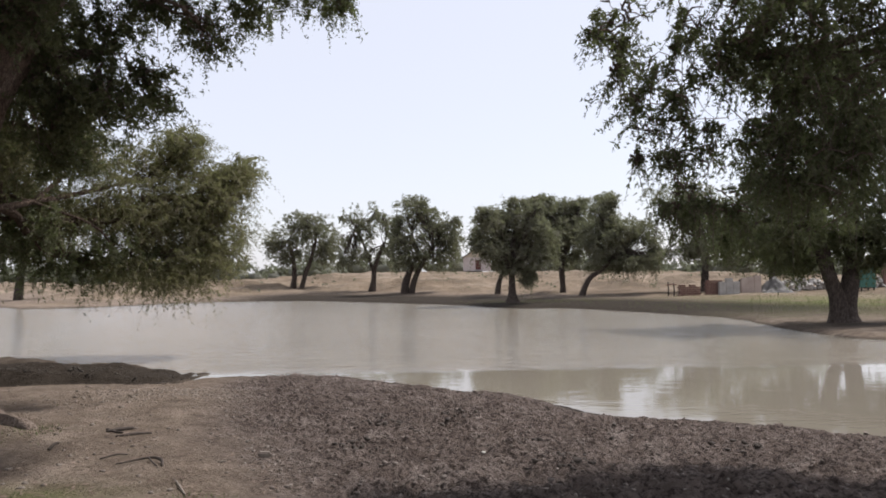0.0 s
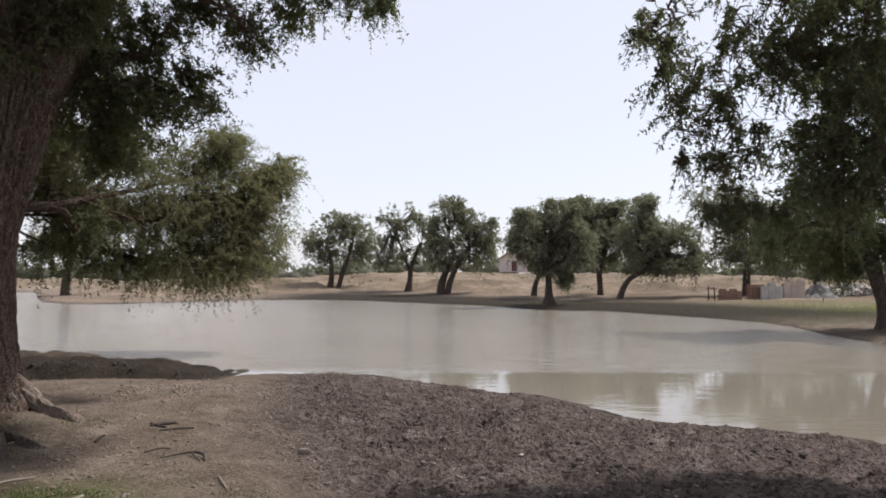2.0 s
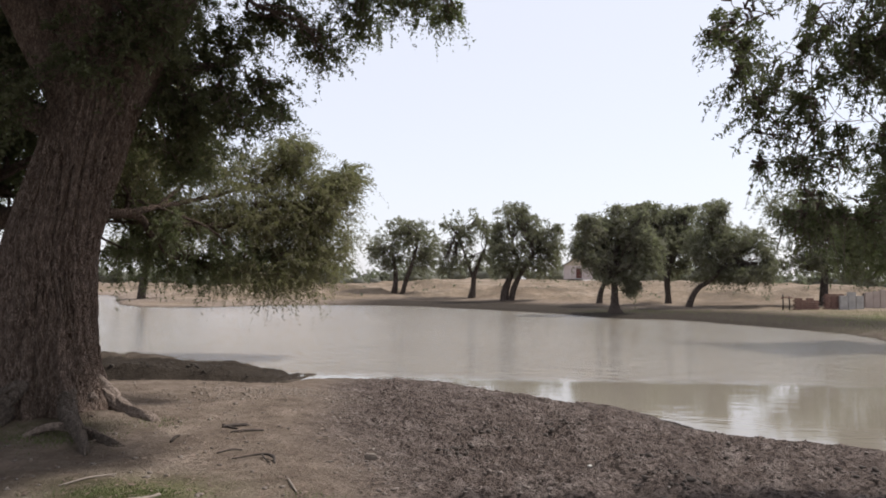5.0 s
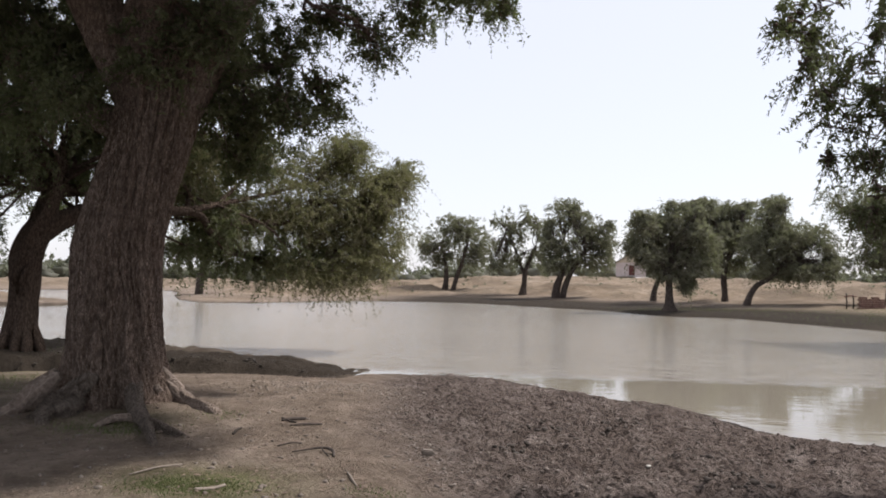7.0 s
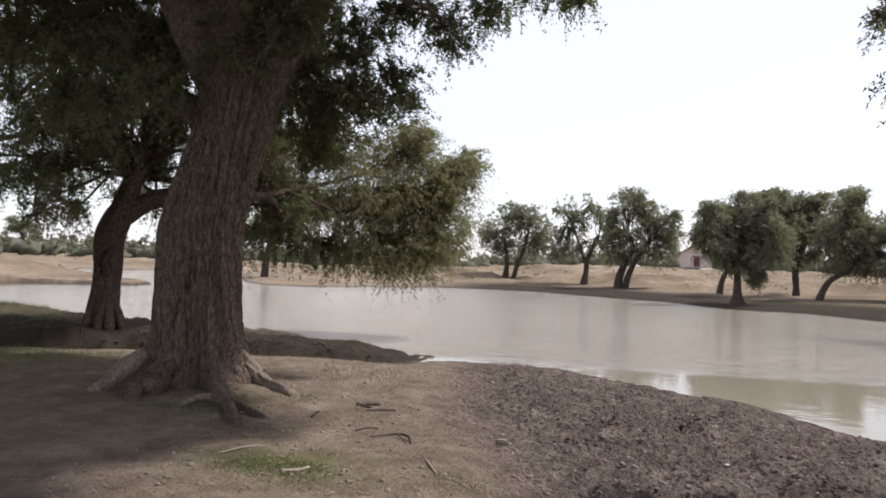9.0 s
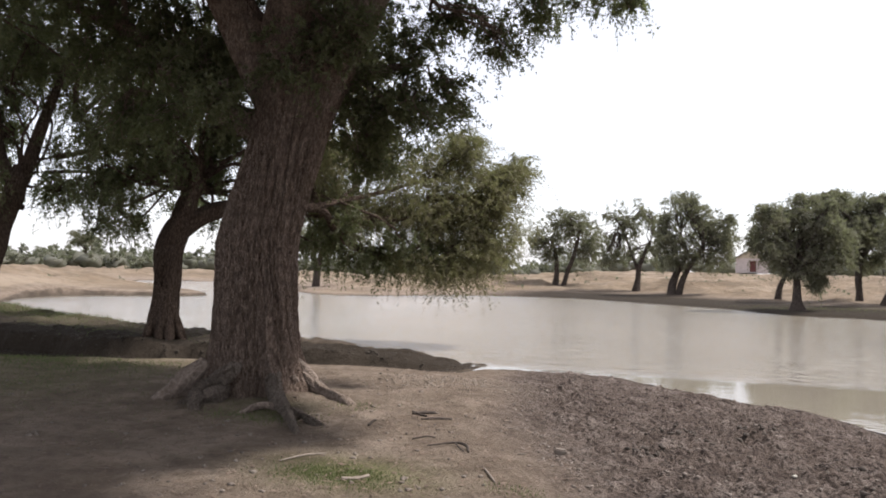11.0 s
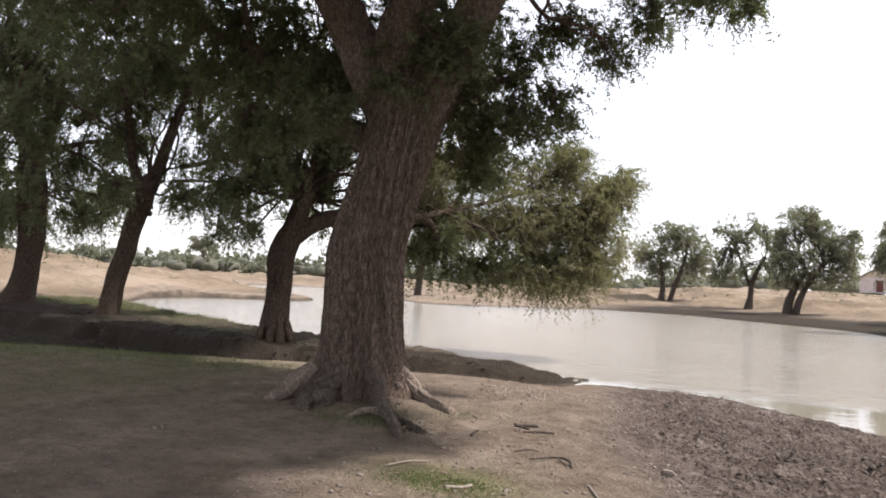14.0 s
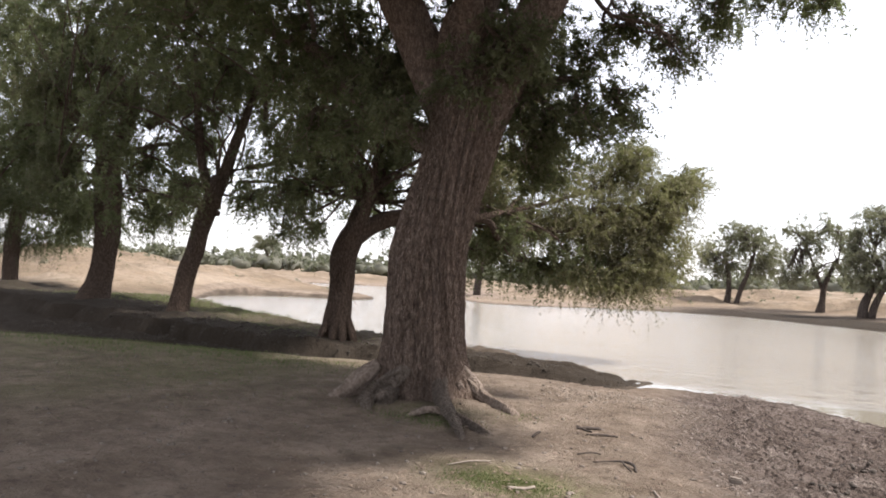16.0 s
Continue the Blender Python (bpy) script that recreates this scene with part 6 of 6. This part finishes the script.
rubble(36.5, 66.5, 3.6, 90, 6, "low heap of pale broken stone", STONE, 0.19)


def kiosk(x, y):
    t = thing("kiosk", (x, y, height(x, y) - 0.05), "green painted metal kiosk on short legs", "kiosk")
    part("body", boxed(0, 0, 0.3, 1.25, 1.1, 1.65, 0, 0.02), GREEN, t)
    part("roof", boxed(0, 0, 1.953, 1.45, 1.3, 0.09, 0, 0.02), GREEN, t)
    part("panel", boxed(0, -0.57, 0.55, 0.85, 0.03, 1.15, 0, 0.01), GREEN, t)
    for sx in (-0.5, 0.5):
        for sy in (-0.42, 0.42):
            part("leg", boxed(sx, sy, 0, 0.09, 0.09, 0.3), DARKWOOD, t)


kiosk(33.4, 61.3)
for px, py in ((36.2, 66.0), (38.0, 66.5)):
    tp = thing("gate_post", (px, py, height(px, py) - 0.1), "square brick gate post on the dry ground", "post", "gate posts")
    part("shaft", boxed(0, 0, 0, 0.4, 0.4, 2.0, 0, 0.02), BRICK, tp)
    part("cap", boxed(0, 0, 2.0, 0.52, 0.52, 0.12, 0, 0.02), PLASTER, tp)


# ---- what lies on the ground ----
def dead_branch(rows, label, fork=None, mat=None):
    z0 = [height(r[0], r[1]) for r in rows]
    bx, by, bz = rows[0][0], rows[0][1], z0[0]
    t = thing("dead_branch", (bx, by, bz), label, "branch", "fallen branches")
    line = smooth_line([(r[0] - bx, r[1] - by, z - bz + r[2] * 0.5, r[3] * 0.46) for r, z in zip(rows, z0)], 6)
    part("stick", tube_mesh("stick", line, 8, 0.15, 7), mat or DARKWOOD, t)
    if fork:
        f0 = [height(r[0], r[1]) for r in fork]
        line = smooth_line([(r[0] - bx, r[1] - by, z - bz + r[2] * 0.5, r[3] * 0.46) for r, z in zip(fork, f0)], 6)
        part("side_shoot", tube_mesh("side_shoot", line, 7, 0.15, 8), mat or DARKWOOD, t)


dead_branch([(-2.86, 6.76, 0.03, 0.012), (-2.61, 6.88, 0.06, 0.024), (-2.46, 6.8, 0.07, 0.03), (-2.38, 6.64, 0.01, 0.022)], "crooked dark fallen branch on bare earth",
            [(-2.6, 6.87, 0.06, 0.018), (-2.5, 6.72, 0.03, 0.014), (-2.42, 6.62, 0.02, 0.012)])
dead_branch([(-3.12, 6.98, 0.02, 0.016), (-3.0, 7.06, 0.06, 0.02), (-2.92, 7.12, 0.02, 0.014)], "short bent dead stick on bare earth")
dead_branch([(-3.66, 8.2, 0.03, 0.03), (-3.56, 8.3, 0.045, 0.042), (-3.44, 8.4, 0.03, 0.036)], "short dark rotting log on bare earth",
            [(-3.7, 8.3, 0.03, 0.03), (-3.55, 8.2, 0.03, 0.03), (-3.45, 8.16, 0.02, 0.025)])
dead_branch([(-3.42, 7.92, 0.02, 0.02), (-3.28, 8.02, 0.04, 0.03), (-3.12, 8.14, 0.02, 0.02)], "dark broken stick beside a rotting log")
dead_branch([(-2.03, 6.08, 0.02, 0.016), (-1.93, 5.9, 0.03, 0.02), (-1.82, 5.72, 0.02, 0.012)], "pale bleached twig on bare earth", mat=BLEACHED)
dead_branch([(-3.78, 5.54, 0.02, 0.016), (-3.7, 5.8, 0.03, 0.018), (-3.6, 6.04, 0.02, 0.012)], "straight pale stick beside the grass tuft", mat=BLEACHED)
dead_branch([(-2.98, 5.24, 0.03, 0.035), (-2.88, 5.33, 0.03, 0.03), (-2.82, 5.42, 0.03, 0.03)], "pale chunk of broken root in the grass", mat=BLEACHED)
dead_branch([(-3.8, 7.3, 0.02, 0.03), (-3.78, 7.36, 0.09, 0.032), (-3.75, 7.4, 0.12, 0.02)], "small stump of root sticking out of the earth")
dead_branch([(-13.6, 11.6, 0.03, 0.05), (-12.9, 11.5, 0.1, 0.06), (-12.2, 11.6, 0.04, 0.04)], "dead branch lying in the dry channel",
            [(-12.9, 11.5, 0.1, 0.04), (-13.2, 11.9, 0.2, 0.03), (-13.6, 12.2, 0.25, 0.02)])
dead_branch([(-15.6, 11.0, 0.03, 0.05), (-15.0, 11.3, 0.12, 0.05), (-14.3, 11.2, 0.03, 0.03)], "bent dead branch on the channel floor")


def loose_stone(x, y, size, label, mat, squash=0.6, seed=1, category="stone"):
    rng = random.Random(seed)
    bm = lump(rng, size, squash, 2, 0.16)
    me = bpy.data.meshes.new("stone")
    bm.to_mesh(me)
    bm.free()
    me.materials.append(mat)
    ob = new("stone", me)
    ob.location = (x, y, height(x, y) + size * squash * 0.45)
    ob.rotation_euler = (0, 0, rng.uniform(0, 6))
    tagged(ob, label, category, "loose stones")


def loose_brick(x, y):
    me = bpy.data.meshes.new("brick")
    bm = boxed(0, 0, 0, 0.125, 0.075, 0.055, 0.0, 0.012)
    bm.to_mesh(me)
    bm.free()
    me.materials.append(DARKSTONE)
    ob = new("stone_block", me)
    ob.location = (x, y, height(x, y) + 0.01)
    ob.rotation_euler = (0.06, 0.1, 0.35)
    tagged(ob, "squared brown stone block at the edge of the mud", "stone", "loose stones")


dead_branch([(0.2, 55.6, 0.05, 0.09), (1.3, 54.6, 0.12, 0.1), (2.4, 53.9, 0.06, 0.06)], "driftwood lying at the far water's edge",
            [(1.3, 54.6, 0.12, 0.06), (1.8, 54.9, 0.3, 0.05), (2.3, 55.0, 0.35, 0.03)])
loose_brick(-1.65, 7.36)
loose_stone(-0.08, 8.0, 0.032, "small pale stone on trampled mud", PALEBIT, 0.5, 2)
loose_stone(0.55, 7.95, 0.03, "small pale stone on trampled mud", PALEBIT, 0.5, 3)
loose_stone(2.9, 8.4, 0.04, "small pale stone on trampled mud", PALEBIT, 0.5, 5)


def scatter(name, count, spots, sizes, mat, label, category, seed, squash=0.55, keep=None):
    """Many small lumps lying on the ground, as one joined thing."""
    rng = np.random.default_rng(seed)
    bm = bmesh.new()
    bmesh.ops.create_icosphere(bm, subdivisions=1, radius=1)
    unit_v = np.array([v.co[:] for v in bm.verts])
    unit_f = np.array([[v.index for v in f.verts] for f in bm.faces])
    bm.free()
    x, y = spots(rng, count)
    z, mud, sand, grass, wet_shade = land(x, y)
    if keep is not None:
        ok = keep(mud, grass, wet_shade, z)
        x, y, z = x[ok], y[ok], z[ok]
    n = len(x)
    r = sizes[0] + (sizes[1] - sizes[0]) * rng.random(n) ** 2.5
    v = unit_v[None] * (1 + 1.0 * (rng.random((n, len(unit_v), 1)) - 0.5))
    v = v * (r[:, None, None] * np.stack([0.7 + 0.6 * rng.random(n), 0.7 + 0.6 * rng.random(n), squash * (0.7 + 0.6 * rng.random(n))], -1)[:, None])
    a = rng.uniform(0, 6.3, n)
    c, s = np.cos(a)[:, None], np.sin(a)[:, None]
    v = np.stack([v[..., 0] * c - v[..., 1] * s, v[..., 0] * s + v[..., 1] * c, v[..., 2]], -1)
    v = v + np.stack([x, y, z + r * squash * 0.3], -1)[:, None]
    f = unit_f[None] + (np.arange(n) * len(unit_v))[:, None, None]
    ob = new(name, mesh_of(name, v.reshape(-1, 3), f.reshape(-1, 3)))
    ob.data.materials.append(mat)
    tagged(ob, label, category, kind="stuff")


def near_mud(rng, n):
    r = 4.5 + 13 * rng.random(n) ** 1.2
    a = np.radians(rng.uniform(-34, 30, n))
    return -np.sin(a) * r, np.cos(a) * r


def near_dry(rng, n):
    r = 4.5 + 10 * rng.random(n) ** 1.2
    a = np.radians(rng.uniform(10, 66, n))
    return -np.sin(a) * r, np.cos(a) * r


scatter("mud_clods", 11000, near_mud, (0.005, 0.027), CLOD, "crumbled clods of half-dry trampled mud", "clods", 5, 0.6, lambda mud, grass, wet_shade, z: (mud > 0.5) & (z > WATER_Z + 0.02))
scatter("dry_clods", 1300, lambda rng, n: (-4.1 + 0.8 * rng.normal(size=n), 10.95 + 0.5 * rng.normal(size=n)), (0.006, 0.03), DRYCLOD,
        "pale dry clods of earth on the crest", "clods", 6, 0.5)
scatter("pebbles", 1500, near_dry, (0.006, 0.03), DARKSTONE, "small stones, droppings and bark crumbs on bare earth", "pebbles", 7, 0.6)


def lump_spots(rng, n):
    spots = np.array([(-0.62, 8.95), (0.2, 9.9), (1.3, 7.2), (0.9, 8.4), (2.2, 9.3), (-0.82, 8.1), (3.4, 8.6), (0.4, 11.2)])
    k = rng.integers(0, len(spots), n)
    return spots[k, 0] + 0.2 * rng.normal(size=n), spots[k, 1] + 0.22 * rng.normal(size=n)


scatter("mud_lumps", 420, lump_spots, (0.01, 0.045), DAMP, "dark damp lumps of churned mud", "clods", 12, 0.7)


def bank_spots(rng, n):
    x = -24 + 18 * rng.random(n)
    lip, bank = np.interp(x, *LIP), np.interp(x, *BANK)
    return x, lip + (bank - lip) * (0.2 + 0.9 * rng.random(n))


scatter("bank_litter", 2600, bank_spots, (0.01, 0.055), SOIL, "dark crumbled soil and litter in the dry channel", "litter", 8, 0.5)


def leaf_litter(count, seed):
    """Dead leaves, bark flakes and broken twigs strewn over the bare earth."""
    rng = np.random.default_rng(seed)
    x, y = near_dry(rng, count)
    z, mud = land(x, y)[:2]
    ok = (mud < 0.6) & (z > WATER_Z + 0.1)
    x, y, z = x[ok], y[ok], z[ok]
    n = len(x)
    a = rng.uniform(0, 6.3, n)
    ln = np.where(rng.random(n) < 0.3, rng.uniform(0.04, 0.13, n), rng.uniform(0.012, 0.035, n))
    w = np.where(ln > 0.04, 0.004, ln * 0.35)
    d = np.stack([np.cos(a) * ln, np.sin(a) * ln, rng.normal(size=n) * 0.15 * ln], -1)
    s = np.stack([-np.sin(a) * w, np.cos(a) * w, 0 * a], -1)
    p = np.stack([x, y, z + 0.012], -1)
    up = np.array([0, 0, 1.0]) * (w * 0.8)[:, None]
    v = np.stack([p - d, p + s, p + d, p - s, p + up], 1).reshape(-1, 3)
    f = np.array([[0, 1, 4], [1, 2, 4], [2, 3, 4], [3, 0, 4]])
    ob = new("leaf_litter", mesh_of("leaf_litter", v, (f[None] + 5 * np.arange(n)[:, None, None]).reshape(-1, 3)))
    ob.data.materials.append(LITTER)
    tagged(ob, "dead leaves, bark flakes and twigs strewn on bare earth", "litter", kind="stuff")


LITTER = leaf_material("dead_leaf", (0.06, 0.045, 0.034), (0.26, 0.205, 0.155), 0.1)
leaf_litter(5200, 19)


def dry_scrub(seed):
    """Low dry bushes and tufts on the sand beyond the pond."""
    rng = np.random.default_rng(seed)
    vs, qs, off_ = [], [], 0
    for k in range(150):
        if k < 130:
            x, y = rng.uniform(-70, 40), rng.uniform(72, 125)
        else:
            x, y = rng.uniform(-80, -38), rng.uniform(24, 60)
        z, _, sand, _, _ = land(np.array([x]), np.array([y]))
        if sand[0] < 0.5:
            continue
        r = rng.uniform(0.15, 0.5)
        cl = clumps(rng, [(x, y, z[0] + r * 0.35, r * 1.4, r * 1.3, r * 0.6)], 4)
        v, q, _ = foliage(rng, cl, 18, 4, 0.16, 0.07, 0.3)
        v[:, 2] = np.maximum(v[:, 2], z[0] - 0.02)
        vs.append(v)
        qs.append(q + off_)
        off_ += len(v)
    ob = new("dry_scrub", mesh_of("dry_scrub", np.vstack(vs), np.vstack(qs)))
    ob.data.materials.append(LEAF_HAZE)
    tagged(ob, "low dry bushes and tufts on the pale sand", "scrub", kind="stuff")


dry_scrub(23)


def grass_tufts(spots, seed):
    """Short grass blades over several patches, joined."""
    rng = np.random.default_rng(seed)
    xs, ys, hs = [], [], []
    for cx, cy, rx, ry, n, h in spots:
        xs.append(cx + rx * rng.normal(size=n))
        ys.append(cy + ry * rng.normal(size=n))
        hs.append(h * rng.uniform(0.4, 1.2, n))
    x, y, h = np.concatenate(xs), np.concatenate(ys), np.concatenate(hs)
    d = land(x, y)
    ok = d[0] > WATER_Z + 0.05
    x, y, h, z = x[ok], y[ok], h[ok], d[0][ok]
    n = len(x)
    a = rng.uniform(0, 6.3, n)
    lean = rng.normal(size=(n, 2)) * 0.5
    w = 0.003 + 0.05 * h
    side = np.stack([np.cos(a) * w, np.sin(a) * w, 0 * a], -1)
    p = np.stack([x, y, z - 0.005], -1)
    tip = p + np.stack([lean[:, 0] * h, lean[:, 1] * h, h], -1)
    v = np.stack([p - side, p + side, tip], 1).reshape(-1, 3)
    ob = new("grass", mesh_of("grass", v, np.arange(3 * n).reshape(-1, 3)))
    ob.data.materials.append(BLADE)
    tagged(ob, "short sparse green grass on the bare bank", "grass", kind="stuff")


grass_tufts([(-3.1, 5.35, 0.28, 0.17, 2800, 0.032), (-1.5, 5.6, 0.2, 0.1, 350, 0.03), (-5.3, 7.3, 0.4, 0.2, 1200, 0.04), (-4.5, 8.3, 0.2, 0.15, 250, 0.035),
             (-11.5, 9.6, 2.0, 0.5, 3600, 0.06), (-15, 8.2, 2.5, 0.7, 3600, 0.07), (-9.5, 7.2, 2.0, 1.2, 2600, 0.04), (-22, 18.4, 5.0, 0.7, 5000, 0.1),
             (-27, 19.6, 4.0, 1.2, 4000, 0.12), (-16, 15.6, 2.0, 0.8, 1500, 0.07), (22, 47, 6.0, 6.0, 9000, 0.12), (8, 58, 8, 1.5, 3000, 0.12)], 9)
